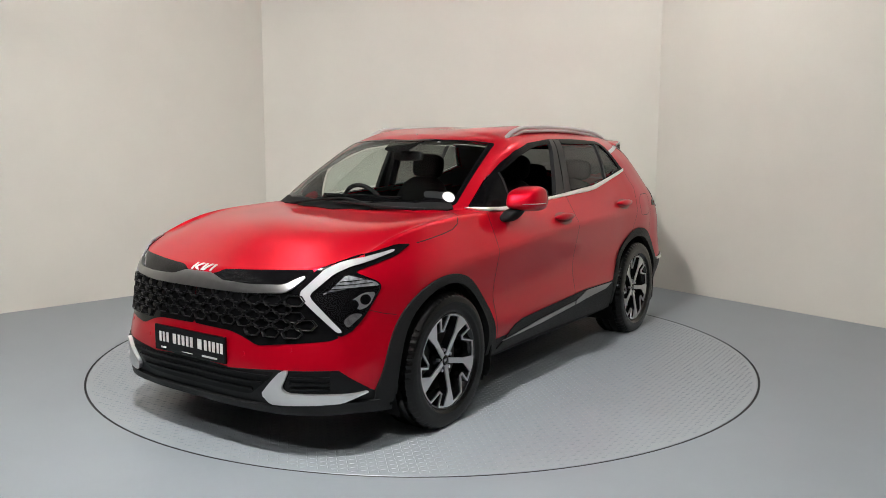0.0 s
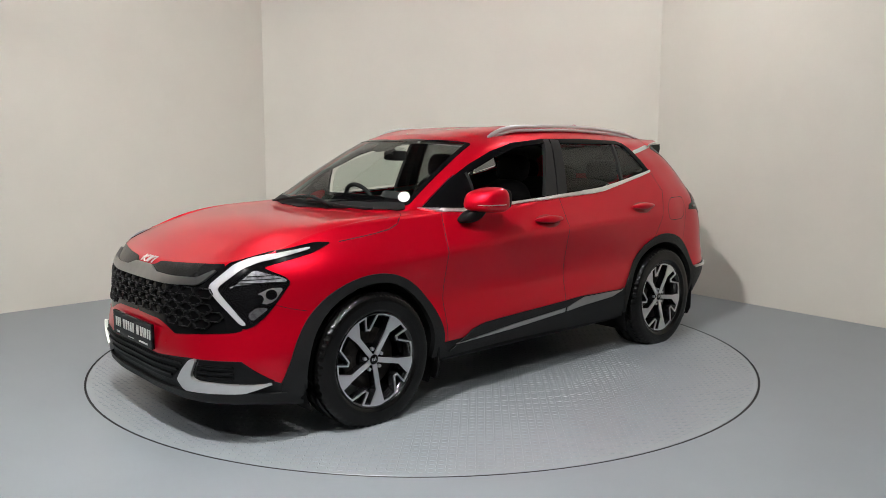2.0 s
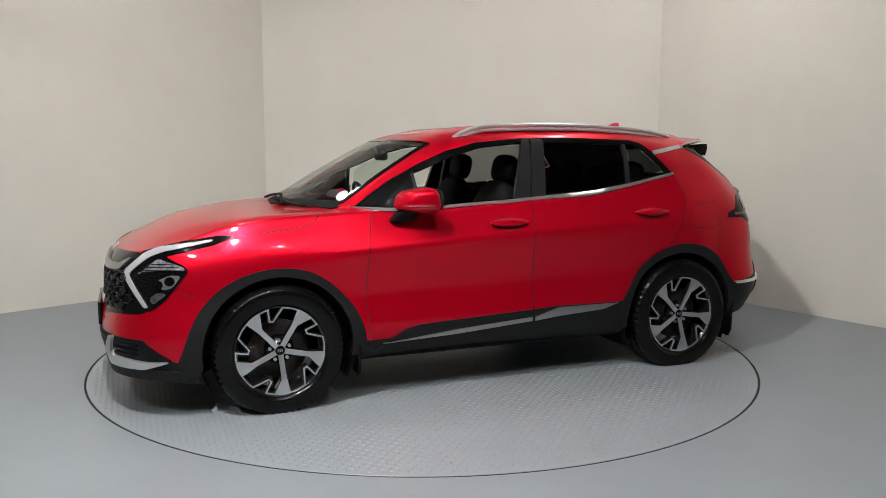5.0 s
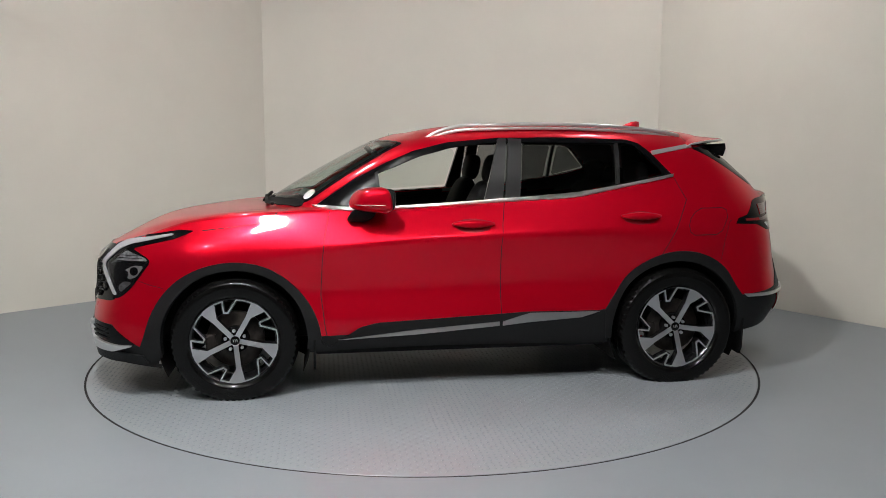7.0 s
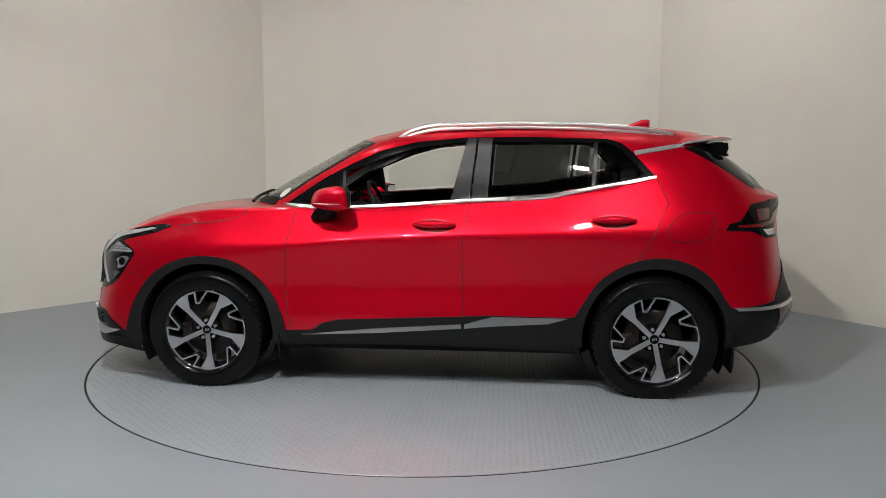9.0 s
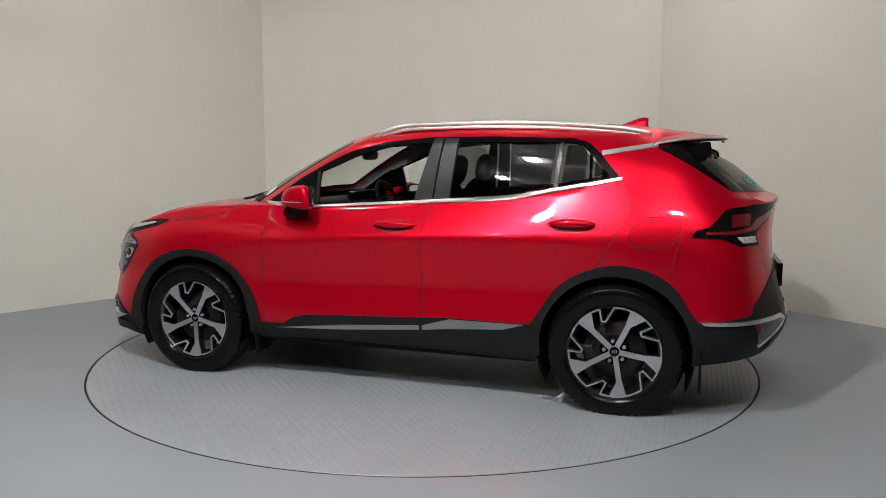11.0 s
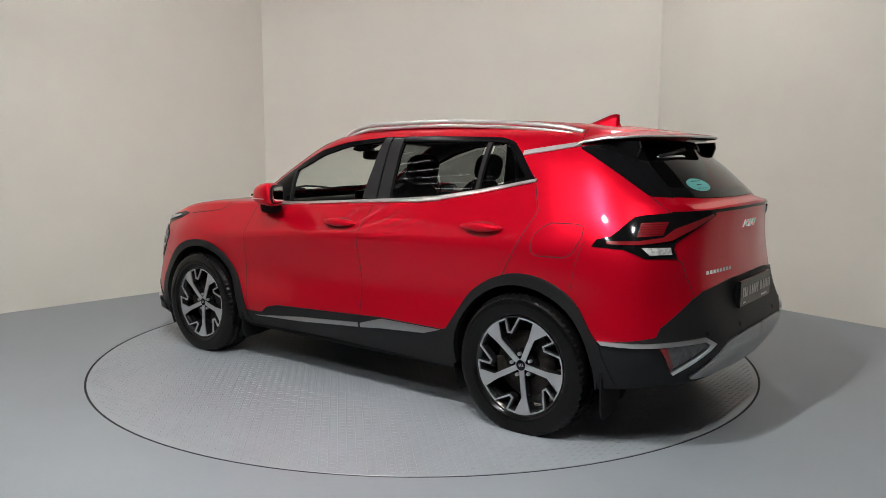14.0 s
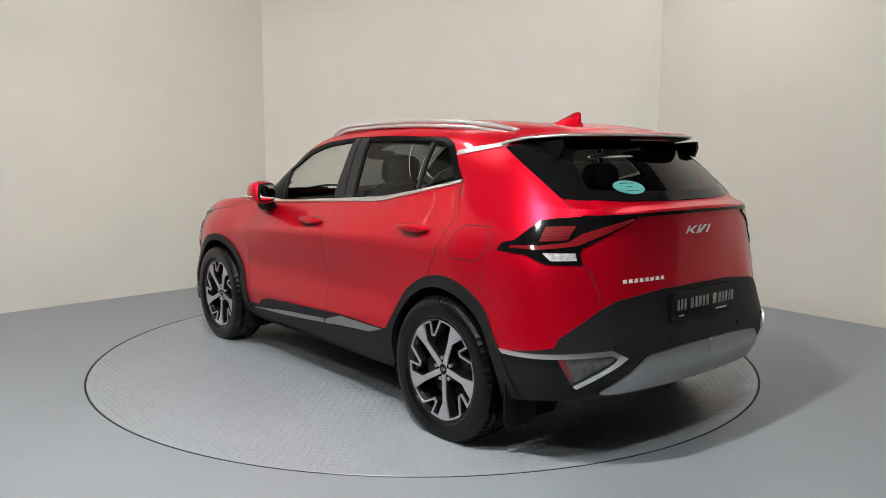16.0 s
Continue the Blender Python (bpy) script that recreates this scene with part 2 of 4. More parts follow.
LINE_E = [(2.15, 0, .865), (2.12, .35, .872), (2.04, .6, .89), (1.90, .735, .925), (1.62, .78, 1.02), (1.0, .80, 1.085), (.3, .80, 1.085),
          (-.3, .80, 1.135), (-1.0, .80, 1.21), (-1.45, .775, 1.28), (-1.85, .745, 1.20), (-2.10, .56, 1.165), (-2.18, .3, 1.175), (-2.20, 0, 1.18)]
HOOD_MID = [(1.85, 0, 1.015), (1.82, .33, 1.012), (1.72, .58, 1.02), (1.55, .70, 1.04), (1.25, .755, 1.07), (.80, .795, 1.09)]
SCREEN_BASE = [(1.22, 0, 1.09), (1.19, .3, 1.09), (1.09, .55, 1.09), (.93, .70, 1.10), (.78, .765, 1.10), (.60, .79, 1.095)]
LINE_F = [(.38, 0, 1.535), (.36, .3, 1.53), (.30, .5, 1.515), (.25, .60, 1.50), (.17, .635, 1.50), (.08, .65, 1.50), (-.05, .655, 1.508),
          (-.4, .66, 1.518), (-1.0, .655, 1.508), (-1.42, .64, 1.475), (-1.63, .60, 1.468), (-1.70, .5, 1.478), (-1.74, .27, 1.490), (-1.75, 0, 1.495)]
ROOF_X = [-1.93, -1.4, -1.0, -.6, -.25, .1, .36, .45]
ROOF_Z = [1.515, 1.57, 1.595, 1.607, 1.60, 1.578, 1.542, 1.52]
PER = 16


def hermite(points, per, mirror_ends):
    """A smooth curve through points, per samples a span."""
    p = np.array(points, float)
    if mirror_ends:
        a, b = p[1] * (1, -1, 1), p[-2] * (1, -1, 1)
    else:
        a, b = 2 * p[0] - p[1], 2 * p[-1] - p[-2]
    q = np.vstack([a, p, b])
    d = np.maximum(np.linalg.norm(np.diff(q, axis=0), axis=1), 1e-6)
    out = []
    for i in range(1, len(q) - 2):
        h0, h1, h2 = d[i - 1], d[i], d[i + 1]
        m0 = ((q[i] - q[i - 1]) / h0 * h1 + (q[i + 1] - q[i]) / h1 * h0) / (h0 + h1)
        m1 = ((q[i + 1] - q[i]) / h1 * h2 + (q[i + 2] - q[i + 1]) / h2 * h1) / (h1 + h2)
        for k in range(per):
            t = k / per
            out.append((2 * t ** 3 - 3 * t ** 2 + 1) * q[i] + (t ** 3 - 2 * t ** 2 + t) * h1 * m0
                       + (-2 * t ** 3 + 3 * t ** 2) * q[i + 1] + (t ** 3 - t ** 2) * h1 * m1)
    out.append(p[-1])
    return np.array(out)


def body_grid():
    """Rows of points, from the sill up to the middle of the roof, for the left half."""
    a, b, c, d, e = (np.array(x, float) for x in (LINE_A, LINE_B, LINE_C, LINE_D, LINE_E))
    e2 = np.vstack([SCREEN_BASE, e[6:] + (0, -0.014, 0.006)])
    e2[10:] += [(.02, -.01, .012), (.055, -.02, .014), (.055, 0, .012), (.055, 0, .012)]
    e1 = np.vstack([HOOD_MID, (e[6:] + e2[6:]) / 2])
    f = np.array(LINE_F, float)
    mid = (e2 + f) / 2 + np.array([(.02, 0, .015)] * 3 + [(.01, .012, .01)] * 2 + [(0, .018, 0)] * 5 + [(-.01, .015, .005)] + [(-.012, .0, .008)] * 3)
    f2 = f.copy()
    f2[:, 0] = f[:, 0] * 0.98 - 0.02
    f2[:, 1] = f[:, 1] * 0.84
    f2[:, 2] = np.interp(f2[:, 0], ROOF_X, ROOF_Z) - 0.028 * (f2[:, 1] / 0.55) ** 2
    g = f2.copy()
    g[:, 1] = 0
    g[:, 2] = np.interp(g[:, 0], ROOF_X, ROOF_Z)
    lines = [hermite(x, PER, True) for x in (a, b, c, d, e, e1, e2, mid, f, f2, g)]
    cols = []
    for k in range(len(lines[0])):
        pts = [l[k] for l in lines]
        low = hermite(pts[:5], 10, False)
        sharp = np.vstack([hermite(pts[:4], 10, False), hermite(pts[3:5], 10, False)[1:]])
        edge = np.clip((1.6 - abs(pts[3][0] + 0.25)) / 0.5, 0, 1) * 0.75
        low = low * (1 - edge) + sharp * edge
        deck = hermite(pts[4:7], 16, False)
        top = hermite(pts[6:], 12, False)
        soft = np.clip((-1.22 - pts[4][0]) / 0.25, 0, 1) * np.clip((pts[4][1] - 0.60) / 0.10, 0, 1)
        if soft > 0:
            whole = [pts[n] for n in (0, 1, 2, 3, 4, 7, 8, 9, 10)]
            one = hermite(whole, 12, False)
            lower = hermite(whole, 10, False)[:41]
            low = low * (1 - soft) + lower * soft
            top = top * (1 - soft) + one[48:] * soft
            deck = deck + (low[-1] - deck[0]) * np.linspace(1, 0, len(deck))[:, None] + (top[0] - deck[-1]) * np.linspace(0, 1, len(deck))[:, None]
        top[-1, 1] = 0
        cols.append(np.vstack([low, deck[1:], top[1:]]))
    return np.array(cols)


GRID = body_grid()
NU, NV = GRID.shape[:2]


def body_mesh_data():
    verts = GRID.reshape(-1, 3)
    faces = []
    for i in range(NU - 1):
        for j in range(NV - 1):
            faces.append((i * NV + j, (i + 1) * NV + j, (i + 1) * NV + j + 1, i * NV + j + 1))
    mirrored = verts * (1, -1, 1)
    off = len(verts)
    both = np.vstack([verts, mirrored])
    return both, faces + [tuple(off + v for v in q[::-1]) for q in faces]


from mathutils.bvhtree import BVHTree
from mathutils.geometry import delaunay_2d_cdt
from mathutils.interpolate import poly_3d_calc

SHELL_V, SHELL_F = body_mesh_data()
SHELL = BVHTree.FromPolygons([tuple(v) for v in SHELL_V], SHELL_F)


def shell_normals():
    """Smooth normals of the skin, kept even over the narrow band along the rear shoulder and the centre seam."""
    full = to_mesh("skin", SHELL_V, SHELL_F, PAINT)
    nrm = np.zeros(len(full.vertices) * 3)
    full.vertices.foreach_get("normal", nrm)
    bpy.data.meshes.remove(full)
    nrm = nrm.reshape(2, NU, NV, 3)
    for i in range(NU):
        x, y, _ = GRID[i, 40]
        if x < -1.15 and y > 0.56:
            for half in nrm:
                a, b = half[i, 37].copy(), half[i, 76].copy()
                for j in range(38, 76):
                    t = (j - 37) / 39
                    half[i, j] = a * (1 - t) + b * t
    nrm = nrm.reshape(-1, 3)
    nrm[abs(SHELL_V[:, 1]) < 1e-5, 1] = 0
    return nrm / np.maximum(np.linalg.norm(nrm, axis=1, keepdims=True), 1e-9)


SHELL_N = shell_normals()


def view_axes(view):
    """Right, up and outward axes of a view of the car: an azimuth in degrees (0 front, 90 left side, 180 rear) or 'top'."""
    if view == "top":
        return Vector((1, 0, 0)), Vector((0, 1, 0)), Vector((0, 0, 1))
    a = radians(view)
    return Vector((-math.sin(a), math.cos(a), 0)), Vector((0, 0, 1)), Vector((math.cos(a), math.sin(a), 0))


def flat(points, view):
    """Outline points in the plane of a view. Two numbers are (x, z) from the side, (y, z) from the front or rear, (x, y) from above."""
    r, u, n = view_axes(view)
    out = []
    for p in points:
        if len(p) == 2:
            p = {"top": (p[0], p[1], 0), 90: (p[0], 0, p[1])}.get(view, (0, p[0], p[1]))
        v = Vector(p)
        out.append((v.dot(r), v.dot(u)))
    return out


def inside(x, y, poly):
    hit = False
    j = len(poly) - 1
    for i in range(len(poly)):
        (xi, yi), (xj, yj) = poly[i], poly[j]
        if (yi > y) != (yj > y) and x < (xj - xi) * (y - yi) / (yj - yi) + xi:
            hit = not hit
        j = i
    return hit


def rounded(poly, times):
    """Cuts the corners of a closed outline, keeping long edges straight."""
    for _ in range(times):
        out = []
        n = len(poly)
        for i in range(n):
            a, b = Vector(poly[i]), Vector(poly[(i + 1) % n])
            l = (b - a).length
            k = min(0.25, 0.012 / max(l, 1e-6))
            out += [tuple(a.lerp(b, k)), tuple(a.lerp(b, 1 - k))]
        poly = out
    return poly


def dense(poly, step, closed=True):
    out = []
    n = len(poly)
    for i in range(n if closed else n - 1):
        a, b = Vector(poly[i]), Vector(poly[(i + 1) % n])
        k = max(1, int((b - a).length / step))
        out += [tuple(a.lerp(b, s / k)) for s in range(k)]
    if not closed:
        out.append(tuple(poly[-1]))
    return out


def on_shell(h, v, view, off):
    """The point of the car's skin behind (h, v) of a view, raised by off, and its smooth normal."""
    r, u, n = view_axes(view)
    o = r * h + u * v + n * 4
    p, q, k, _ = SHELL.ray_cast(o, -n)
    if p is None:
        p, q, k, _ = SHELL.find_nearest(r * h + u * v + n * 1.2)
    ids = list(SHELL_F[k])
    try:
        w = poly_3d_calc([Vector(SHELL_V[i]) for i in ids], p)
        s = sum((Vector(SHELL_N[i]) * float(t) for i, t in zip(ids, w)), Vector())
        if s.length > 0.5:
            q = s.normalized()
    except (ValueError, ZeroDivisionError):
        pass
    if q.dot(n) < 0:
        q = -q
    return p + q * off, q


def mirror_mesh(me, name):
    m2 = me.copy()
    m2.name = name
    m2.transform(Matrix.Diagonal((1, -1, 1, 1)))
    m2.flip_normals()
    return m2


def patch(name, view, outline, mat, parent, off=0.003, thick=0.006, hole=None, step=0.03, soft=2, both=True, label="", even=False):
    """A fitted panel that follows the car's skin inside an outline; both: with its mirror twin; even: bent as evenly as drawn glass."""
    poly = flat(outline, view)
    if soft:
        poly = rounded(poly, soft)
    edge = dense(poly, step)
    pts = [Vector(p) for p in edge]
    n = len(pts)
    edges = [(i, (i + 1) % n) for i in range(n)]
    hp = None
    if hole:
        hp = dense(rounded(flat(hole, view), soft), step)
        k = len(pts)
        pts += [Vector(p) for p in hp]
        edges += [(k + i, k + (i + 1) % len(hp)) for i in range(len(hp))]
    xs, ys = [p[0] for p in edge], [p[1] for p in edge]
    gx = min(xs)
    row = 0
    while gx < max(xs):
        gy = min(ys) + (step * 0.5 if row % 2 else 0)
        while gy < max(ys):
            if inside(gx, gy, edge) and not (hp and inside(gx, gy, hp)):
                if min((p[0] - gx) ** 2 + (p[1] - gy) ** 2 for p in pts[:n]) > (step * 0.45) ** 2:
                    pts.append(Vector((gx, gy)))
            gy += step
        gx += step * 0.87
        row += 1
    vo, eo, fo, *_ = delaunay_2d_cdt(pts, edges, [], 0, 1e-5)
    tris = []
    for f in fo:
        c = sum((vo[i] for i in f), Vector((0, 0))) / len(f)
        if inside(c.x, c.y, edge) and not (hp and inside(c.x, c.y, hp)):
            tris.append(list(f))
    top = [on_shell(p.x, p.y, view, off) for p in vo]
    if even:
        at = np.array([(1, p.x, p.y) for p in vo])
        fit = np.linalg.lstsq(at, np.array([tuple(q) for _, q in top]), rcond=None)[0]
        top = [(p, Vector(q).normalized()) for (p, _), q in zip(top, at @ fit)]
    r, u, nn = view_axes(view)
    verts = [p for p, q in top]
    faces = []
    for f in tris:
        a, b, c = (verts[i] for i in f[:3])
        if (b - a).cross(c - a).dot(nn) < 0:
            f = f[::-1]
        faces.append(tuple(f))
    count = {}
    for f in faces:
        for i in range(len(f)):
            count[(f[i], f[(i + 1) % len(f)])] = 1
    ring = [e for e in count if (e[1], e[0]) not in count]
    normals = [tuple(q) for p, q in top]
    for a, b in ring:
        k = len(verts)
        (pa, qa), (pb, qb) = top[a], top[b]
        verts += [pa, pb, pb - qb * thick, pa - qa * thick]
        faces.append((k + 1, k, k + 3, k + 2))
        out = (pb - pa).cross(qa).normalized()
        normals += [tuple(out)] * 4
    me = to_mesh(name, verts, faces, mat)
    me.normals_split_custom_set_from_vertices(normals)
    obs = [part(name, me, mat, parent, label)]
    if both:
        m2 = to_mesh(name, [(v[0], -v[1], v[2]) for v in verts], [f[::-1] for f in faces], mat)
        m2.normals_split_custom_set_from_vertices([(v[0], -v[1], v[2]) for v in normals])
        obs.append(part(name, m2, mat, parent, label))
    return obs


def gap(name, view, line, parent, width=0.0045, both=True, closed=False, mat=None):
    """A thin dark shut line on the skin."""
    mat = mat or GAP
    pts = dense(flat(line, view), 0.02, closed)
    n = len(pts)
    verts, faces = [], []
    for i, p in enumerate(pts):
        a = Vector(pts[(i - 1) % n] if closed or i else pts[0])
        b = Vector(pts[(i + 1) % n] if closed or i < n - 1 else pts[-1])
        d = (b - a).normalized()
        s = Vector((-d.y, d.x)) * width / 2
        for q in (Vector(p) + s, Vector(p) - s):
            verts.append(on_shell(q.x, q.y, view, 0.0012)[0])
    for i in range(n if closed else n - 1):
        j = (i + 1) % n
        faces.append((2 * i, 2 * i + 1, 2 * j + 1, 2 * j))
    me = to_mesh(name, verts, faces, mat)
    part(name, me, mat, parent)
    if both:
        part(name, mirror_mesh(me, name), mat, parent)


def sweep(path, section, mat, name, closed=False):
    """Carries a flat section (across, up) along a path; returns a mesh."""
    verts, faces = [], []
    m = len(section)
    p = [Vector(q) for q in path]
    n = len(p)
    for i in range(n):
        d = (p[(i + 1) % n if closed else min(i + 1, n - 1)] - p[(i - 1) % n if closed else max(i - 1, 0)]).normalized()
        side = d.cross(Vector((0, 0, 1)))
        side = side.normalized() if side.length > 1e-4 else Vector((0, 1, 0))
        up = side.cross(d)
        for a, b in section:
            verts.append(p[i] + side * a + up * b)
    for i in range(n if closed else n - 1):
        j = (i + 1) % n
        for k in range(m):
            l = (k + 1) % m
            faces.append((i * m + k, i * m + l, j * m + l, j * m + k))
    if not closed:
        faces.append(tuple(range(m))[::-1])
        faces.append(tuple((n - 1) * m + k for k in range(m)))
    return to_mesh(name, verts, faces, mat)


def blob(name, centre, size, mat, power=2.6, taper=None, nu=28, nv=16):
    """A rounded box (superellipsoid); taper(unit point) may reshape it."""
    def f(c, e):
        return math.copysign(abs(c) ** e, c)
    e = 2 / power
    verts, faces = [], []
    for i in range(nv + 1):
        b = -math.pi / 2 + math.pi * i / nv
        for j in range(nu):
            a = 2 * math.pi * j / nu
            p = Vector((f(math.cos(b), e) * f(math.cos(a), e), f(math.cos(b), e) * f(math.sin(a), e), f(math.sin(b), e)))
            if taper:
                p = Vector(taper(p))
            verts.append([centre[k] + p[k] * size[k] / 2 for k in range(3)])
    for i in range(nv):
        for j in range(nu):
            k = (j + 1) % nu
            faces.append((i * nu + j, i * nu + k, (i + 1) * nu + k, (i + 1) * nu + j))
    return to_mesh(name, verts, faces, mat)


def twin(name, me, mat, parent, label=""):
    return [part(name, me, mat, parent, label), part(name, mirror_mesh(me, name), mat, parent, label)]


def emblem(view, cy, z0, z1, width, parent, off, sign):
    """Bright slanted strokes side by side; sign turns them to be seen from the front (1) or the rear (-1)."""
    lean = 0.10
    strokes = [[(0, 0), (.055, 0), (.055 + lean, 1), (lean, 1)],
               [(.12, .42), (.36, 1), (.44, 1), (.24, .45), (.36, 0), (.27, 0)],
               [(.44, 0), (.50, 0), (.50 + lean, 1), (.44 + lean, 1)],
               [(.50, 0), (.58, 0), (.84, 1), (.76, 1)],
               [(.84, 0), (.90, 0), (.90 + lean, 1), (.84 + lean, 1)]]
    for k, st in enumerate(strokes):
        o, = patch("badge", view, [(cy + sign * (p - .5) * width, z0 + q * (z1 - z0)) for p, q in st], BADGE, parent, off + .0004 * k, .005, soft=0, step=.012, both=False, label="bright emblem stroke")


# ---- outlines on the car's side (x, z) ----
DLO = [(.879, 1.100), (.754, 1.183), (.624, 1.267), (.452, 1.358), (.280, 1.432), (.074, 1.483), (-.237, 1.512), (-.618, 1.517), (-1.073, 1.506),
       (-1.157, 1.482), (-1.218, 1.430), (-1.348, 1.284), (-1.080, 1.228), (-.735, 1.167), (-.599, 1.154), (-.228, 1.131), (.483, 1.088), (.617, 1.089)]
FRONT_WINDOW = [(.467, 1.27), (.417, 1.318), (.280, 1.385), (.075, 1.445), (-.132, 1.475), (-.193, 1.468), (-.218, 1.434), (-.147, 1.155), (.077, 1.142), (.465, 1.112)]
REAR_WINDOW = [(-.387, 1.496), (-.985, 1.491), (-.964, 1.215), (-.738, 1.183), (-.567, 1.164), (-.361, 1.157)]
QUARTER_WINDOW = [(-1.026, 1.487), (-1.110, 1.480), (-1.160, 1.442), (-1.284, 1.298), (-1.006, 1.232)]
GAP_FRONT = [(.780, 1.100), (.798, 1.033), (.817, .938), (.833, .807), (.845, .601), (.821, .399), (.797, .285)]
GAP_MID = [(-.299, 1.514), (-.270, 1.225), (-.261, 1.125), (-.234, .998), (-.222, .867), (-.231, .314), (-.231, .29)]
GAP_REAR = [(-1.348, 1.284), (-1.381, 1.205), (-1.410, 1.139), (-1.362, 1.041), (-1.305, .927), (-1.250, .826), (-1.207, .747)]
FUEL = [(-1.406, .983), (-1.421, 1.025), (-1.456, 1.063), (-1.503, 1.086), (-1.643, 1.087), (-1.672, 1.074), (-1.672, 1.028), (-1.631, .947), (-1.589, .924), (-1.440, .923), (-1.413, .943)]
FRONT_ARCH = [(1.868, .235), (1.868, .312), (1.847, .367), (1.788, .522), (1.723, .624), (1.642, .703), (1.554, .755), (1.468, .785), (1.323, .802), (1.174, .776), (1.079, .726),
              (.984, .643), (.902, .535), (.860, .435), (.840, .320), (.80, .285)]
REAR_ARCH = [(-.897, .285), (-.880, .470), (-.938, .560), (-1.031, .689), (-1.113, .750), (-1.195, .791), (-1.347, .826), (-1.497, .807), (-1.585, .768), (-1.657, .713), (-1.745, .583),
             (-1.795, .520), (-1.86, .33)]


def curve2(points, per=5):
    return [(float(a[0]), float(a[1])) for a in hermite([(x, z, 0) for x, z in points], per, False)]


FRONT_ARCH = FRONT_ARCH[:1] + curve2(FRONT_ARCH[1:-1]) + FRONT_ARCH[-1:]
REAR_ARCH = REAR_ARCH[:1] + curve2(REAR_ARCH[1:-1]) + REAR_ARCH[-1:]
SCREEN = [(1.195, 0), (1.166, .23), (1.08, .48), (.955, .645), (.92, .675), (.335, .588), (.39, .47), (.45, .30), (.475, 0)]
SCREEN = SCREEN + [(x, -y) for x, y in SCREEN[-2:0:-1]]
REAR_GLASS = [(0, 1.492), (.30, 1.490), (.48, 1.480), (.56, 1.42), (.615, 1.30), (.622, 1.238), (.575, 1.218), (.407, 1.208), (.20, 1.206), (0, 1.206)]
REAR_GLASS = REAR_GLASS + [(-y, z) for y, z in REAR_GLASS[-2:0:-1]]


def arc(cx, cz, r, a0, a1, n=24):
    return [(cx + r * math.cos(radians(a0 + (a1 - a0) * i / n)), cz + r * math.sin(radians(a0 + (a1 - a0) * i / n))) for i in range(n + 1)]


def shrink(poly, d):
    cx, cy = sum(p[0] for p in poly) / len(poly), sum(p[1] for p in poly) / len(poly)
    return [(x - math.copysign(min(d, abs(x - cx)), x - cx), y - math.copysign(min(d, abs(y - cy)), y - cy)) for x, y in poly]


def at_height(line, z):
    zs = [p[1] for p in line][::-1]
    return float(np.interp(z, zs, [p[0] for p in line][::-1]))


def build_skin(base):
    """The painted skin, split into its panels, with openings for windows and wheels; and the cabin trim behind it."""
    nrm = SHELL_N
    cuts = [shrink(DLO, 0.014)]
    screen, rear = shrink(SCREEN, 0.02), shrink(REAR_GLASS, 0.02)
    groups, trim = {}, []
    per_col = NV - 1
    half = len(SHELL_F) // 2
    for idx, f in enumerate(SHELL_F):
        c = SHELL_V[list(f)].mean(axis=0)
        x, y, z = c
        ay = abs(y)
        j = (idx % half) % per_col
        side = "l" if y > 0 else "r"
        if j < 72 and (math.hypot(x - 1.335, z - .345) < .445 or math.hypot(x + 1.345, z - .35) < .445) and ay > 0.6:
            continue
        if j >= 72:
            if ay > 0.4 and -1.4 < x < .9 and any(inside(x, z, p) for p in cuts):
                continue
            if x > .2 and inside(x, y, screen) and z > 1.1:
                continue
            if x < -1.6 and inside(y, z, rear):
                continue
        if z > .5 and -1.72 < x < 1.5 and not (40 <= j < 72 and x < -1.1):
            trim.append(f)
        if (abs(x) < 1.0 and z < .36) or (x > 1.7 and z < .30) or (x < -1.7 and z < .42):
            key, side = "lower_edge", ("front" if x > 1.5 else "rear" if x < -1.5 else side)
        elif j < 40 and z < 1.12 and at_height(GAP_MID, z) < x < at_height(GAP_FRONT, z):
            key = "front_door"
        elif j < 44 and x <= at_height(GAP_MID, z) and x > at_height(GAP_REAR[2:], z) and x > -1.41:
            key = "rear_door"
        elif j < 40 and inside(x, z, FUEL) and y > 0:
            key = "fuel_flap"
        elif 40 <= j < 72 and x > 1.03:
            key, side = "hood", ""
        elif x < -1.88 and ay < .66 and z > .64 and j < 84:
            key, side = "tailgate", ""
        elif j >= 96:
            key, side = "roof", ""
        elif j < 40 and x > 1.6 and z < .70:
            key, side = "front_bumper", ""
        elif j < 40 and x < -1.63 and z < .76:
            key, side = "rear_bumper", ""
        elif j < 40 and x > .75:
            key = "front_wing"
        elif j < 72 and x < -1.2:
            key = "rear_wing"
        else:
            key, side = "body_frame", ""
        groups.setdefault((key, side), []).append(f)

    def sub(name, fs, mat, shift=0.0, flip=False):
        ids = sorted({i for f in fs for i in f})
        at = {v: k for k, v in enumerate(ids)}
        vv = SHELL_V[ids] + nrm[ids] * shift
        me = to_mesh(name, vv, [[at[i] for i in (f[::-1] if flip else f)] for f in fs], mat)
        me.normals_split_custom_set_from_vertices([tuple(v) for v in (nrm[ids] * (-1 if flip else 1))])
        return part(name, me, mat, base)
    for (key, side), fs in groups.items():
        sub(key, fs, CLAD if key == "lower_edge" else PAINT)
    low = [f for f in trim if SHELL_V[list(f)][:, 2].mean() < 1.13]
    high = [f for f in trim if SHELL_V[list(f)][:, 2].mean() >= 1.13]
    sub("door_lining", low, CABIN, -0.03, True)
    sub("headlining", high, LINER, -0.022, True)


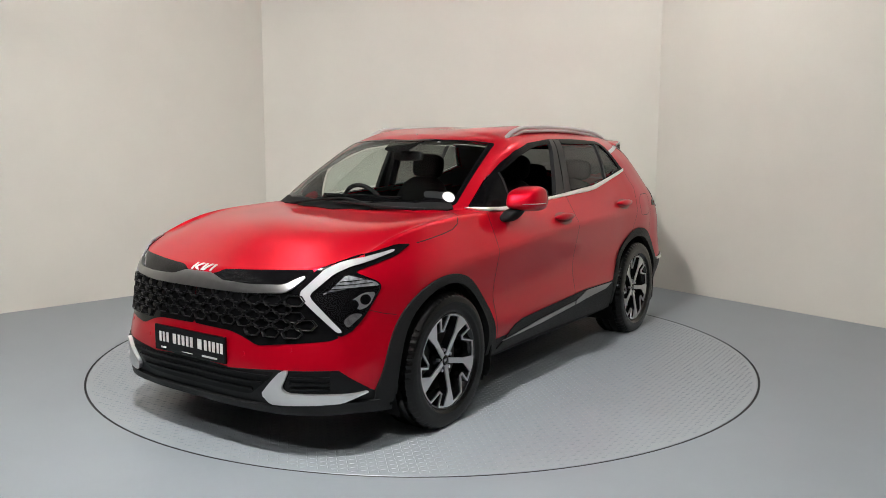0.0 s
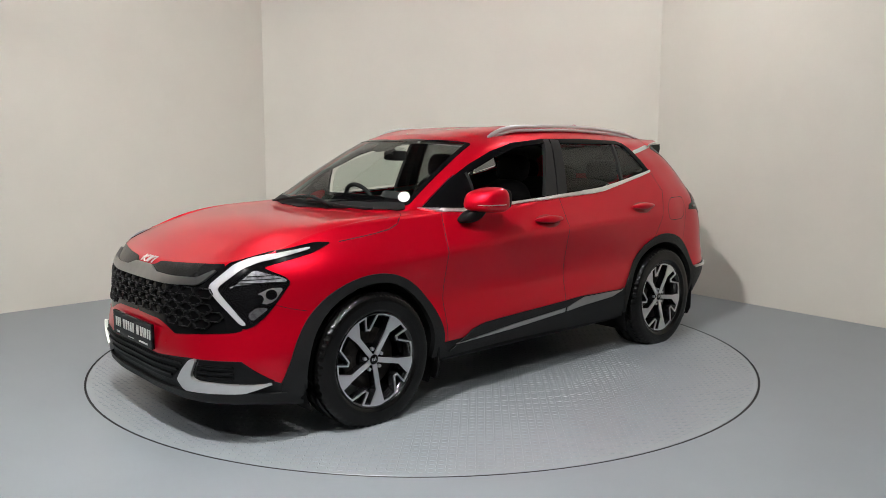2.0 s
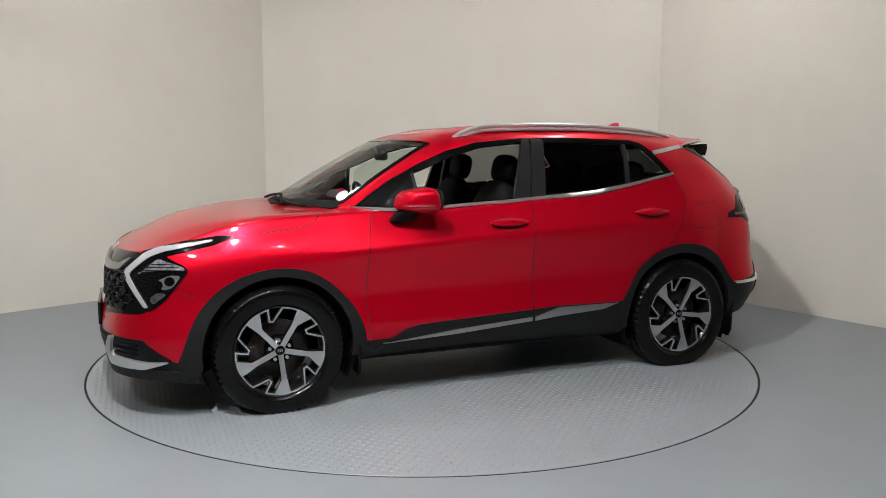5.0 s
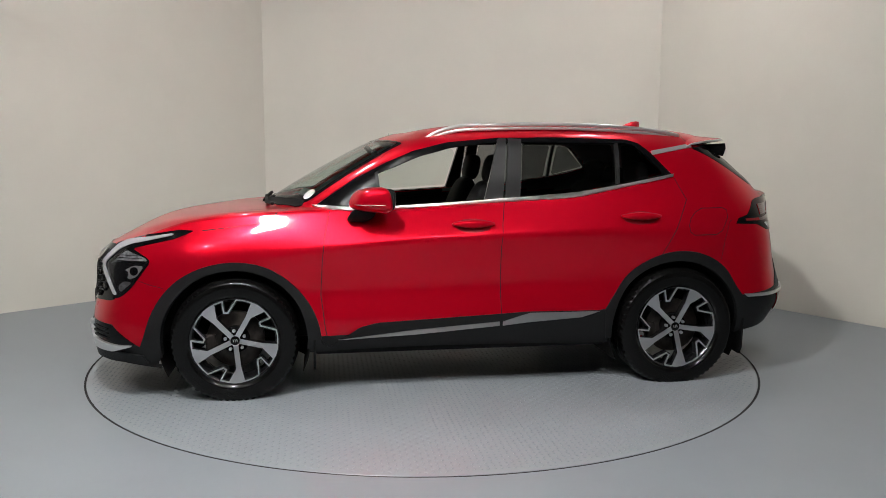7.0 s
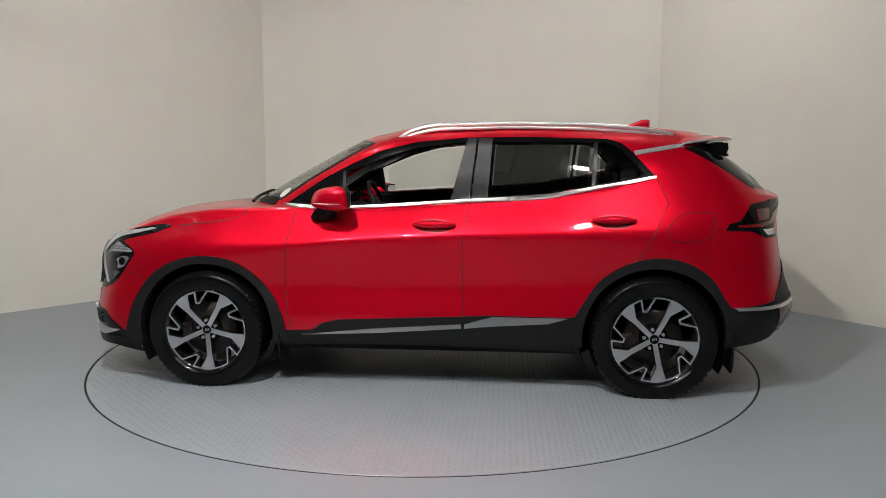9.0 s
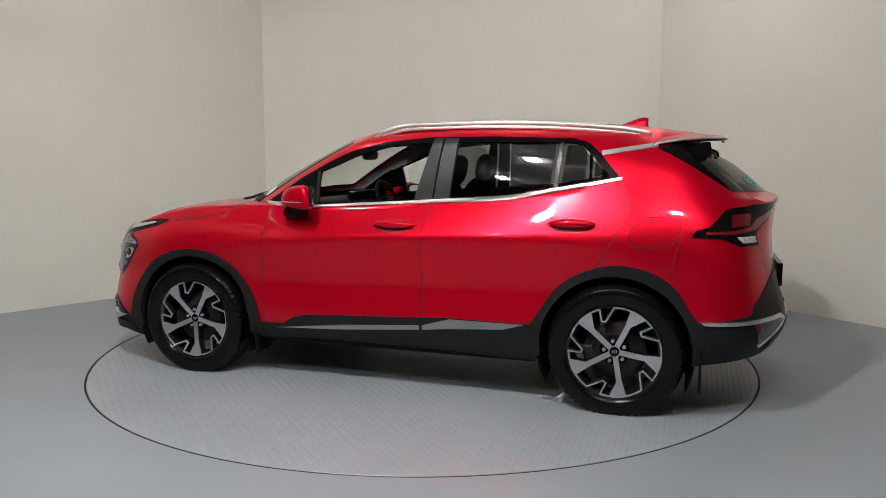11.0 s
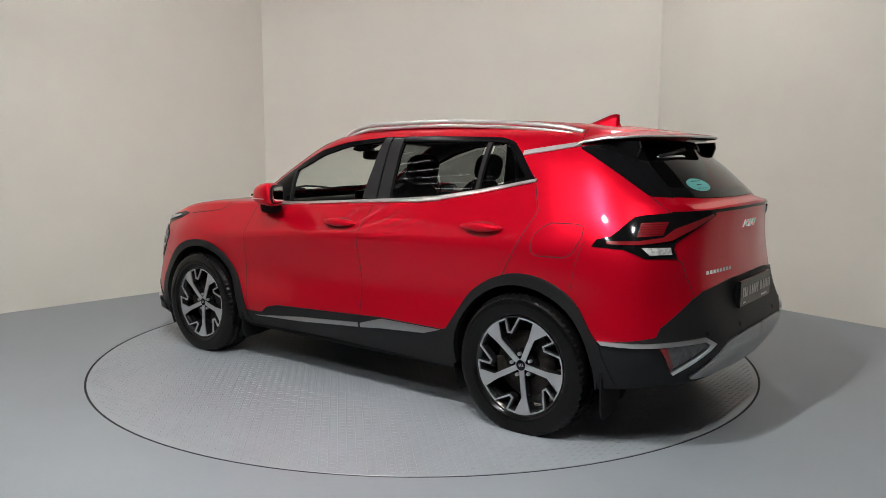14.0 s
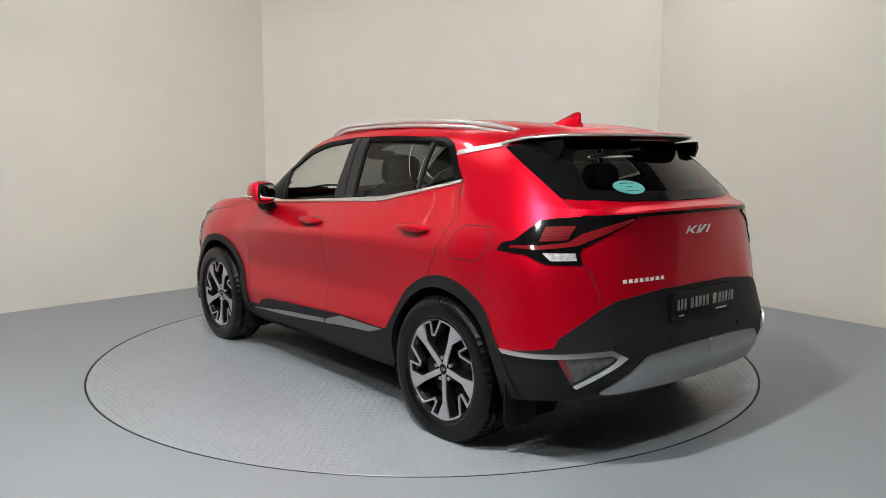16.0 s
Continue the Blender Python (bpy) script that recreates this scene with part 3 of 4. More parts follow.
def build_glass(base):
    for w, mat, lab in ((REAR_WINDOW, PRIVACY, "dark privacy glass"), (QUARTER_WINDOW, PRIVACY, "dark privacy glass")):
        for o in patch("side_window", 90, shrink(w, -.012), mat, base, -0.006, 0.004, soft=1, label=lab, even=True):
            o.visible_shadow = False
    obs = patch("side_window", 90, shrink(FRONT_WINDOW, -.012), CLEAR, base, -0.006, 0.004, soft=1, label="clear raised door glass", even=True)
    obs[1].visible_shadow = False
    bpy.data.objects.remove(obs[0])
    o, = patch("windscreen", "top", SCREEN, CLEAR, base, 0.002, 0.004, step=0.05, soft=2, both=False, label="clear greenish windscreen")
    o.visible_shadow = False
    patch("screen_border", "top", SCREEN, BLACK, base, 0.0035, 0.004, hole=shrink(SCREEN, 0.028), soft=2, both=False)
    patch("cowl", "top", [(1.222, 0), (1.193, .25), (1.10, .51), (.985, .665), (.95, .68), (.93, .655), (1.05, .49), (1.14, .24), (1.165, 0), (1.14, -.24), (1.05, -.49), (.93, -.655),
                          (.95, -.68), (.985, -.665), (1.10, -.51), (1.193, -.25)], MATT, base, 0.006, 0.01, soft=0, both=False, label="black scuttle panel")
    o, = patch("rear_window", 180, REAR_GLASS, REARGLASS, base, 0.002, 0.004, step=0.05, both=False, label="dark tinted heated rear window", even=True)
    o.visible_shadow = False
    patch("rear_window_border", 180, REAR_GLASS, BLACK, base, 0.0035, 0.004, hole=shrink(REAR_GLASS, .042), both=False)
    patch("rear_quarter_trim", 130, [(-1.525, .652, 1.457), (-1.65, .598, 1.476), (-1.70, .50, 1.482), (-1.73, .42, 1.485), (-1.84, .50, 1.36), (-1.98, .54, 1.235), (-2.0, .56, 1.213), (-1.907, .660, 1.222)],
          BLACK, base, 0.0028, 0.006, soft=1, label="gloss black corner trim")
    # frames round the side windows
    patch("window_surround", 90, DLO, TRIM, base, 0.004, 0.012, hole=[(.50, 1.30), (.40, 1.337), (.25, 1.40), (.05, 1.455), (-.24, 1.485), (-1.07, 1.483), (-1.125, 1.467), (-1.175, 1.420),
                                                                      (-1.290, 1.296), (-1.07, 1.246), (-.735, 1.186), (-.235, 1.152), (.46, 1.108), (.50, 1.112)], step=.025, soft=1)
    patch("corner_panel", 90, [(.80, 1.118), (.622, 1.244), (.500, 1.304), (.498, 1.115), (.618, 1.109)], BLACK, base, 0.002, 0.02, soft=1)
    patch("divider", 90, [(.515, 1.30), (.497, 1.308), (.478, 1.105), (.497, 1.105)], CLAD, base, 0.006, 0.02, soft=0)
    patch("front_door_pillar", 90, [(-.240, 1.500), (-.252, 1.508), (-.295, 1.508), (-.257, 1.140), (-.145, 1.148)], PILLAR, base, 0.006, 0.03, soft=0, label="satin dark grey pillar cover")
    patch("rear_door_pillar", 90, [(-.309, 1.508), (-.391, 1.505), (-.364, 1.150), (-.270, 1.145)], PILLAR, base, 0.006, 0.03, soft=0, label="satin dark grey pillar cover")
    patch("quarter_divider", 90, [(-.994, 1.500), (-1.018, 1.498), (-.999, 1.226), (-.975, 1.220)], PILLAR, base, 0.0035, 0.02, soft=0)
    patch("belt_moulding", 90, [(.888, 1.109), (.844, 1.107), (.618, 1.099), (.483, 1.102), (-.228, 1.144), (-.601, 1.167), (-.737, 1.180), (-1.081, 1.242), (-1.353, 1.294),
                                (-1.349, 1.278), (-1.077, 1.222), (-.734, 1.157), (-.598, 1.144), (-.227, 1.125), (.483, 1.082), (.617, 1.080), (.840, 1.093)],
          CHROME, base, 0.009, 0.012, soft=0, label="bright chrome belt moulding")
    patch("roof_spear", 90, [(-1.229, 1.436), (-1.532, 1.483), (-1.530, 1.461), (-1.233, 1.412)], RAIL, base, 0.006, 0.01, soft=0, label="satin chrome spear")


def build_cladding(base):
    patch("wheel_arch_trim", 90, FRONT_ARCH + arc(1.335, .345, .412, 189, -9) + [(1.76, .235)], CLAD, base, 0.012, 0.035, step=.025, soft=0, label="grained dark grey arch trim")
    patch("wheel_arch_trim", 90, REAR_ARCH + arc(-1.345, .35, .415, 188, -8) + [(-.925, .285)], CLAD, base, 0.012, 0.035, step=.025, soft=0, label="grained dark grey arch trim")
    patch("sill_trim", 90, [(.80, .287), (.742, .320), (.62, .404), (.519, .428), (-.221, .461), (-.39, .47), (-.847, .466), (-.882, .476), (-.90, .285), (-.22, .29)],
          CLAD, base, 0.009, 0.03, soft=1, label="grained dark grey sill trim")
    patch("sill_strip", 90, [(.748, .333), (.285, .382), (-.218, .416), (-.218, .391), (.286, .353)], SATIN, base, 0.014, 0.01, soft=0, label="satin silver strip")
    patch("sill_strip", 90, [(-.238, .416), (-.305, .436), (-.406, .463), (-.847, .463), (-.729, .429), (-.39, .407), (-.238, .391)], SATIN, base, 0.014, 0.01, soft=0, label="satin silver strip")
    for name, line in (("front_door_gap", GAP_FRONT), ("door_gap", GAP_MID[2:]), ("rear_door_gap", GAP_REAR)):
        gap(name, 90, line, base, 0.0048)
    gap("fuel_flap_gap", 90, FUEL, base, 0.0045, False, True)
    gap("hood_gap", 90, [(1.508, .977), (1.281, 1.003), (1.182, 1.018), (1.110, 1.045)], base)
    gap("hood_gap", "top", [(1.112, .815), (1.075, .795), (1.036, .75), (1.03, .72)], base)
    gap("bumper_gap", 90, [(1.885, .70), (1.80, .672), (1.725, .655)], base, 0.003)
    gap("bumper_gap", 90, [(-1.70, 1.01), (-1.683, 1.00), (-1.649, .889), (-1.630, .771)], base, 0.003)
    gap("tailgate_gap", 140, [(-1.907, .662, 1.222), (-2.018, .662, 1.15)], base)
    gap("tailgate_gap", 150, [(-2.065, .703, .940), (-2.086, .669, .917), (-2.132, .632, .765)], base)
    gap("roof_gap", 90, [(-1.495, 1.55), (-1.515, 1.50), (-1.53, 1.47)], base, 0.004)


def build_front(base):
    front = [(2.16, .07, .839), (2.155, .115, .846), (2.147, .15, .864), (2.1, .361, .874), (2.05, .504, .882), (2.024, .632, .888), (2.106, .606, .784), (2.105, .62, .754), (2.013, .765, .583),
             (2.043, .736, .569), (2.158, .574, .555), (2.205, .426, .538), (2.213, .326, .574), (2.217, .255, .589), (2.218, 0, .593), (2.203, 0, .70), (2.19, 0, .80), (2.165, 0, .838)]
    g = patch("grille", 15, front, BLACK, base, 0.003, 0.01, step=.03, soft=1, label="gloss black honeycomb grille")
    w, h = 0.098, 0.043
    for side, parent in ((1, g[0]), (-1, g[1])):
        for row in range(6):
            z = 0.750 - row * 0.0365
            for k in range(8):
                y = (k + (0.5 if row % 2 else 0.0)) * w
                if side < 0 and y < 0.01:
                    continue
                lo = np.interp(y, [0, .25, .33, .43, .56, .75], [.60, .60, .585, .555, .565, .585])
                hi = np.interp(y, [0, .33, .54, .60, .62, .72], [.775, .775, .785, .77, .72, .62])
                if z - h * .4 < lo or z + h * .2 > hi or y > .66:
                    continue
                verts, faces = [], []
                shape = [(.5, 0), (.32, .5), (-.32, .5), (-.5, 0), (-.32, -.5), (.32, -.5)]
                for sc, off in ((0.98, .006), (0.94, .016), (0.80, .013), (0.74, .0035)):
                    for a, b in shape:
                        p, q = on_shell(y + a * w * sc, z + b * h * sc * 1.5 * 0.8, 0, off)
                        verts.append((p.x, p.y * side, p.z))
                for r in range(3):
                    for i in range(6):
                        j = (i + 1) % 6
                        f = (r * 6 + i, r * 6 + j, r * 6 + 6 + j, r * 6 + 6 + i)
                        faces.append(f if side > 0 else f[::-1])
                part("grille_cell", to_mesh("grille_cell", verts, faces, GRILLE, False), GRILLE, parent)
    patch("grille_bar", 10, [(2.2, -.01, .838), (2.2, .10, .838), (2.18, .18, .813), (2.16, .36, .809), (2.123, .531, .816), (2.062, .600, .856), (2.07, .612, .850), (2.114, .575, .802),
                             (2.135, .541, .783), (2.19, .328, .772), (2.2, -.01, .770)], SATIN, base, 0.016, 0.016, soft=1, label="satin silver grille bar")
    emblem(0, 0.0, .845, .874, .165, base, .006, 1)
    # lower bumper
    patch("bumper_lower", 35, [(2.245, 0, .435), (2.243, .275, .418), (2.195, .537, .437), (2.035, .775, .436), (1.903, .841, .330), (1.86, .855, .31), (1.82, .86, .225), (2.0, .78, .235),
                               (2.14, .6, .235), (2.19, .35, .235), (2.205, 0, .235), (2.228, 0, .33)], CLAD, base, 0.004, 0.02, soft=0, label="grained dark grey lower bumper")
    patch("splitter", 35, [(1.845, .85, .27), (2.018, .772, .285), (2.15, .59, .268), (2.19, .377, .262), (2.21, -.01, .262), (2.20, -.01, .228), (2.19, .35, .228), (2.14, .6, .228), (2.0, .78, .228),
                           (1.83, .855, .225)], CLAD, base, 0.022, 0.03, soft=0)
    patch("lower_intake", 10, [(2.245, -.01, .425), (2.245, .259, .416), (2.195, .53, .428), (2.202, .515, .402), (2.208, .38, .302), (2.221, -.01, .297)], MATT, base, 0.0055, 0.004, soft=1, label="black lower air intake")
    for z, y1 in ((.330, .40), (.368, .455), (.402, .50)):
        patch("intake_slat", 10, [(2.2, -.01, z + .007), (2.2, y1, z + .007), (2.2, y1, z - .004), (2.2, -.01, z - .004)], GRILLE, base, 0.014, 0.009, soft=0)
    patch("fog_recess", 40, [(2.176, .585, .434), (2.035, .773, .434), (1.888, .845, .325), (1.979, .806, .318), (2.166, .588, .331), (2.182, .557, .353)], BLACK, base, 0.006, 0.006, soft=1, label="black fog lamp recess")
    for z in (.352, .378, .405):
        patch("fog_slat", 40, [(2.165, .60, z + .005), (2.06, .742, z + .003), (2.06, .742, z - .004), (2.165, .60, z - .004)], GRILLE, base, 0.016, 0.01, soft=0)
    patch("bumper_bracket", 35, [(2.184, .565, .437), (2.170, .598, .438), (2.182, .562, .355), (2.168, .585, .333), (1.979, .806, .322), (1.90, .842, .325), (2.019, .774, .283), (2.154, .593, .276),
                                 (2.183, .499, .273), (2.201, .457, .321), (2.200, .513, .382)], RAIL, base, 0.024, 0.022, soft=1, label="satin silver bumper bracket")
    for y, z in ((.344, .492), (.605, .529)):
        patch("parking_sensor", 20, [(2.2, y + .011 * math.cos(a), z + .011 * math.sin(a)) for a in np.linspace(0, 5.6, 9)], PAINT, base, 0.003, 0.003, soft=0, step=.01)
    # number plate, its marks as plain bars
    bm = bmesh.new()
    box(bm, 2.245, 2.262, -.265, .265, .432, .562, 0.004)
    plate = part("number_plate", bm, BLACK, base, "black dealer plate with white marks")
    cx = -.225
    for wd in (.028, .028, .028, 0, .04, .03, .034, .03, .034, 0, .05, .034, .024, .034, .024, .03):
        if wd:
            bm = bmesh.new()
            box(bm, 2.262, 2.2635, cx, cx + wd * .6, .480, .530)
            part("plate_mark", bm, PLATE_WHITE, plate)
        cx += (wd or .022) * .93 + .002
    for y0, y1 in ((-.215, -.175), (.10, .21), (-.05, .03)):
        bm = bmesh.new()
        box(bm, 2.262, 2.2635, y0, y1, .446, .455 if y0 != -.05 else .449)
        part("plate_mark", bm, PLATE_WHITE, plate)
    # headlights
    hl = [(-.655, .976), (-.735, .981), (-.938, .944), (-1.135, .892), (-1.235, .788), (-1.229, .754), (-1.054, .583), (-1.002, .600), (-.948, .645), (-.905, .699), (-.836, .800), (-.858, .826),
          (-.968, .874), (-.743, .931)]
    s50, c50 = math.sin(radians(50)), math.cos(radians(50))

    def diag(pts):
        return [(-h * s50, h * c50, z) for h, z in pts]
    lamps = patch("headlight", 50, diag(hl), BLACK, base, 0.004, 0.01, step=.022, soft=1, label="gloss black headlight housing")
    drl = [(-.757, .958), (-.90, .938), (-1.022, .916), (-1.099, .889), (-1.222, .788), (-1.214, .756), (-1.062, .603), (-1.036, .607), (-1.172, .760), (-1.176, .782), (-1.064, .866), (-.985, .897), (-.88, .918), (-.757, .948)]
    upper = [(-1.007, .862), (-.868, .824), (-.850, .805), (-.96, .806), (-1.12, .786), (-1.115, .775)]
    lower = [(-.93, .78), (-.868, .778), (-.91, .715), (-.96, .70), (-1.00, .745)]
    low2 = [(-.99, .69), (-.935, .683), (-1.012, .622), (-1.035, .655)]
    for pts, mat, nm, off, lab in ((drl, DRL, "running_light", .012, "white angled running light strip"), (upper, REFLECT, "reflector", .0065, "bright ribbed reflector"),
                                   (lower, CHROME, "projector", .0065, "projector lens"), (low2, GREYLENS, "projector", .0065, "lower reflector")):
        obs = patch(nm, 50, diag(pts), mat, base, off, 0.006, step=.018, soft=1, label=lab)
        for o, l in zip(obs, lamps):
            o.parent = l
    for k in range(3):
        z0 = .803 + k * .016
        obs = patch("reflector_rib", 50, diag([(-.872 - k * .012, z0 + .001), (-1.10 + k * .030, z0 - .006), (-1.10 + k * .030, z0 - .002), (-.872 - k * .012, z0 + .0035)]), BLACK, base, .009, .004, soft=0, step=.02)
        for o, l in zip(obs, lamps):
            o.parent = l
    for h0, z0 in ((-.985, .728), (-.925, .748)):
        ring = [(h0 + .026 * math.cos(a), z0 + .024 * math.sin(a)) for a in np.linspace(0, 6.0, 16)]
        for o, l in zip(patch("projector_eye", 50, diag(ring), BLACK, base, .0095, .005, soft=0, step=.012, label="round dark projector lens"), lamps):
            o.parent = l
    lens = [(-1.007, .868), (-.862, .827), (-.842, .801), (-.912, .703), (-1.010, .612), (-1.04, .62), (-1.155, .753), (-1.160, .778)]
    for o, l in zip(patch("lens", 50, diag(lens), LENS, base, .011, .003, step=.03, soft=1, label="clear lens"), lamps):
        o.parent = l
        o.visible_shadow = False
    # wipers
    for pts in ([(1.19, .30, 1.115), (1.15, .05, 1.128), (1.19, -.35, 1.118)], [(1.12, .60, 1.112), (1.17, .35, 1.122), (1.19, .02, 1.125)]):
        q = [on_shell(p[0], p[1], "top", 0.02)[0] for p in dense([(a[0], a[1]) for a in pts], .05, False)]
        part("wiper", sweep(q, [(-.01, 0), (.01, 0), (.006, .014), (-.006, .014)], MATT, "wiper"), MATT, base)


def build_rear(base):
    patch("bumper_lower", 145, [(-1.775, .916, .540), (-2.041, .837, .584), (-2.05, .817, .625), (-2.13, .645, .741), (-2.154, .56, .776), (-2.188, .27, .806), (-2.193, 0, .808), (-2.205, 0, .74), (-2.222, 0, .68), (-2.252, 0, .60), (-2.265, 0, .52), (-2.242, 0, .43), (-2.183, 0, .345),
                                (-2.117, .632, .362), (-1.95, .82, .337), (-1.83, .86, .312), (-1.80, .90, .45)], CLAD, base, 0.006, 0.02, soft=0, label="grained dark grey rear bumper")
    gap("tailgate_gap", 160, [(-2.132, .640, .748), (-2.176, .584, .66), (-2.195, .541, .640), (-2.236, .2, .635), (-2.236, -.01, .635)], base, 0.010)
    patch("skid_plate", 155, [(-2.125, .640, .377), (-2.2, .52, .465), (-2.242, .442, .53), (-2.257, .2, .545), (-2.263, 0, .545), (-2.25, 0, .45), (-2.187, 0, .352), (-2.118, .62, .362)], SATIN, base, 0.018, 0.02, soft=1, label="satin silver skid plate")
    patch("bumper_chrome", 140, [(-1.788, .916, .547), (-2.19, .631, .568), (-2.225, .567, .532), (-2.20, .60, .505), (-2.083, .739, .400), (-2.078, .757, .416), (-2.195, .625, .515), (-2.205, .613, .532),
                                 (-2.192, .634, .547), (-1.811, .916, .530)], CHROME, base, 0.018, 0.014, soft=0, label="bright chrome bumper moulding")
    patch("fog_lamp", 140, [(-2.06, .815, .545), (-2.192, .634, .545), (-2.20, .62, .53), (-2.095, .755, .435), (-2.088, .762, .44)], GREYLENS, base, 0.012, 0.006, soft=1, label="clear grey rear lamp")
    patch("reflector", 140, [(-2.048, .836, .548), (-2.072, .812, .548), (-2.094, .766, .45), (-2.078, .757, .416)], REDLENS, base, 0.015, 0.008, soft=0, label="red reflector")
    for y, z in ((.613, .582), (.279, .581)):
        patch("parking_sensor", 170, [(-2.2, y + .011 * math.cos(a), z + .011 * math.sin(a)) for a in np.linspace(0, 5.6, 9)], MATT, base, 0.010, 0.003, soft=0, step=.01)
    s, c = math.sin(radians(130)), math.cos(radians(130))

    def diag(pts):
        return [(-h * s, h * c, z) for h, z in pts]
    tail = [(.752, .988), (.775, 1.022), (.836, 1.040), (.92, 1.108), (.95, 1.128), (1.0, 1.137), (1.121, 1.147), (1.239, 1.151), (1.371, 1.152), (1.372, 1.131), (1.262, 1.075), (1.134, 1.009), (1.124, .983),
            (1.137, .940), (.976, .943), (.882, .982)]
    lamps = patch("tail_light", 130, diag(tail), BLACK, base, 0.005, 0.012, step=.022, soft=0, label="gloss black tail light housing")
    for nm, pts, mat, lab in (("brake_lens", [(.946, 1.037), (.974, 1.100), (1.105, 1.106), (1.069, 1.046)], REDLENS, "ribbed red lens"),
                              ("light_bar", [(.815, 1.003), (.953, 1.003), (1.113, 1.021), (1.241, 1.074), (1.361, 1.131), (1.349, 1.139), (1.133, 1.074), (1.070, 1.036), (.952, 1.021), (.815, 1.016)], REDLENS, "red light bar"),
                              ("reverse_lens", [(.962, .990), (1.103, .990), (1.110, .958), (.997, .957)], WHITELENS, "clear ribbed reverse lens")):
        for o, l in zip(patch(nm, 130, diag(pts), mat, base, .009, .005, step=.02, soft=0, label=lab), lamps):
            o.parent = l
    for k in range(5):
        z = 1.047 + k * .011
        for o, l in zip(patch("lens_rib", 130, diag([(.952 + k * .004, z), (1.075 + k * .006, z + .003), (1.075 + k * .006, z + .0055), (.952 + k * .004, z + .0025)]), DARKRED, base, .0115, .003, soft=0), lamps):
            o.parent = l
    patch("tailgate_lip_trim", 175, [(-2.2, -.01, 1.166), (-2.17, .3, 1.163), (-2.12, .50, 1.156), (-2.02, .655, 1.152), (-2.02, .655, 1.143), (-2.12, .50, 1.142), (-2.17, .3, 1.149), (-2.2, -.01, 1.153)], BLACK, base, 0.008, 0.008, soft=0)
    emblem(180, 0.0, 1.050, 1.088, .20, base, .004, -1)
    for k in range(8):
        y = .515 - k * .034
        patch("name_mark", 180, [(y, .849), (y - .004, .865), (y - .024, .866), (y - .020, .862), (y - .020, .857), (y - .024, .849)], BADGE, base, 0.003, 0.004, soft=0, both=False)
    bm = bmesh.new()
    box(bm, -2.243, -2.214, -.265, .265, .655, .79, 0.004)
    plate = part("number_plate", bm, BLACK, base, "black dealer plate with grey marks")
    cx = .225
    for wd in (.028, .028, .028, 0, .04, .03, .034, .03, .034, 0, .05, .034, .024, .034, .024, .03):
        if wd:
            bm = bmesh.new()
            box(bm, -2.2445, -2.243, cx - wd * .6, cx, .703, .754)
            part("plate_mark", bm, SATIN, plate)
        cx -= (wd or .022) * .93 + .002
    for y0, y1 in ((.17, .21), (-.20, -.10)):
        bm = bmesh.new()
        box(bm, -2.2445, -2.243, y0, y1, .672, .68)
        part("plate_mark", bm, PLATE_WHITE, plate)
    # roof spoiler
    verts, faces = [], []
    nu, nv = 12, 32
    for i in range(nu + 1):
        for j in range(nv + 1):
            half = .648 - .04 * i / nu
            y = -half + 2 * half * j / nv
            q = abs(y) / half
            root, tip = -1.50, -1.905 + .22 * q ** 4
            x = root + (tip - root) * i / nu
            z = float(np.interp(root + (min(-1.8, tip) - root) * i / nu, ROOF_X, ROOF_Z)) - q ** 3 * (.085 - .060 * i / nu) + .010 * min(1, i / 2)
            if i == nu:
                z -= .004
            verts.append((x, y, z))
    for i in range(nu):
        for j in range(nv):
            faces.append((i * (nv + 1) + j, i * (nv + 1) + j + 1, (i + 1) * (nv + 1) + j + 1, (i + 1) * (nv + 1) + j))
    sp = part("spoiler", to_mesh("spoiler", verts, [f[::-1] for f in faces], PAINT), PAINT, base, "red roof spoiler with satin chrome edge")
    under = [(x, y * .98, z - (.02 if i < nu else .016)) for i in range(nu + 1) for (x, y, z) in verts[i * (nv + 1):(i + 1) * (nv + 1)]]
    part("underside", to_mesh("underside", under, faces, MATT), MATT, sp)
    rim = [verts[i * (nv + 1)] for i in range(nu + 1)] + verts[nu * (nv + 1) + 1:(nu + 1) * (nv + 1)] + [verts[i * (nv + 1) + nv] for i in range(nu - 1, -1, -1)]
    part("edge_trim", sweep([(x, y, z - .010) for x, y, z in rim], [(-.004, -.003), (.004, -.003), (.005, .009), (-.004, .009)], RAIL, "edge_trim"), RAIL, sp, "satin chrome edge")
    for s0 in (1, -1):
        bm = bmesh.new()
        prism(bm, [(-1.60, 1.478), (-1.805, 1.490), (-1.812, 1.455), (-1.795, 1.405), (-1.74, 1.425)], -.010, .010)
        me = bpy.data.meshes.new("side_fin")
        bm.to_mesh(me)
        bm.free()
        me.materials.append(BLACK)
        me.transform(pose(0, s0 * .553, 0, 90, 0, 0))
        part("side_fin", me, BLACK, sp, "gloss black fin beside the rear window")
    bm = bmesh.new()
    box(bm, -1.89, -1.878, -.15, .15, 1.488, 1.498, .002)
    part("brake_light", bm, REDLENS, sp)
    # sticker inside the rear window
    def ell(cy, cz, a, b):
        return [(cy + a * math.cos(t), cz + b * math.sin(t)) for t in np.linspace(0, 6.0, 20)]
    st, = patch("sticker", 180, ell(.335, 1.268, .085, .030), TEAL, base, 0.0055, 0.002, soft=0, step=.02, both=False, label="oval teal sticker")
    for y0, y1, z0, z1 in ((.295, .375, 1.283, 1.286), (.317, .353, 1.266, 1.269), (.295, .375, 1.250, 1.2515)):
        o, = patch("sticker_mark", 180, [(y0, z0), (y1, z0), (y1, z1), (y0, z1)], GAP, base, 0.0075, 0.001, soft=0, both=False)
        o.parent = st
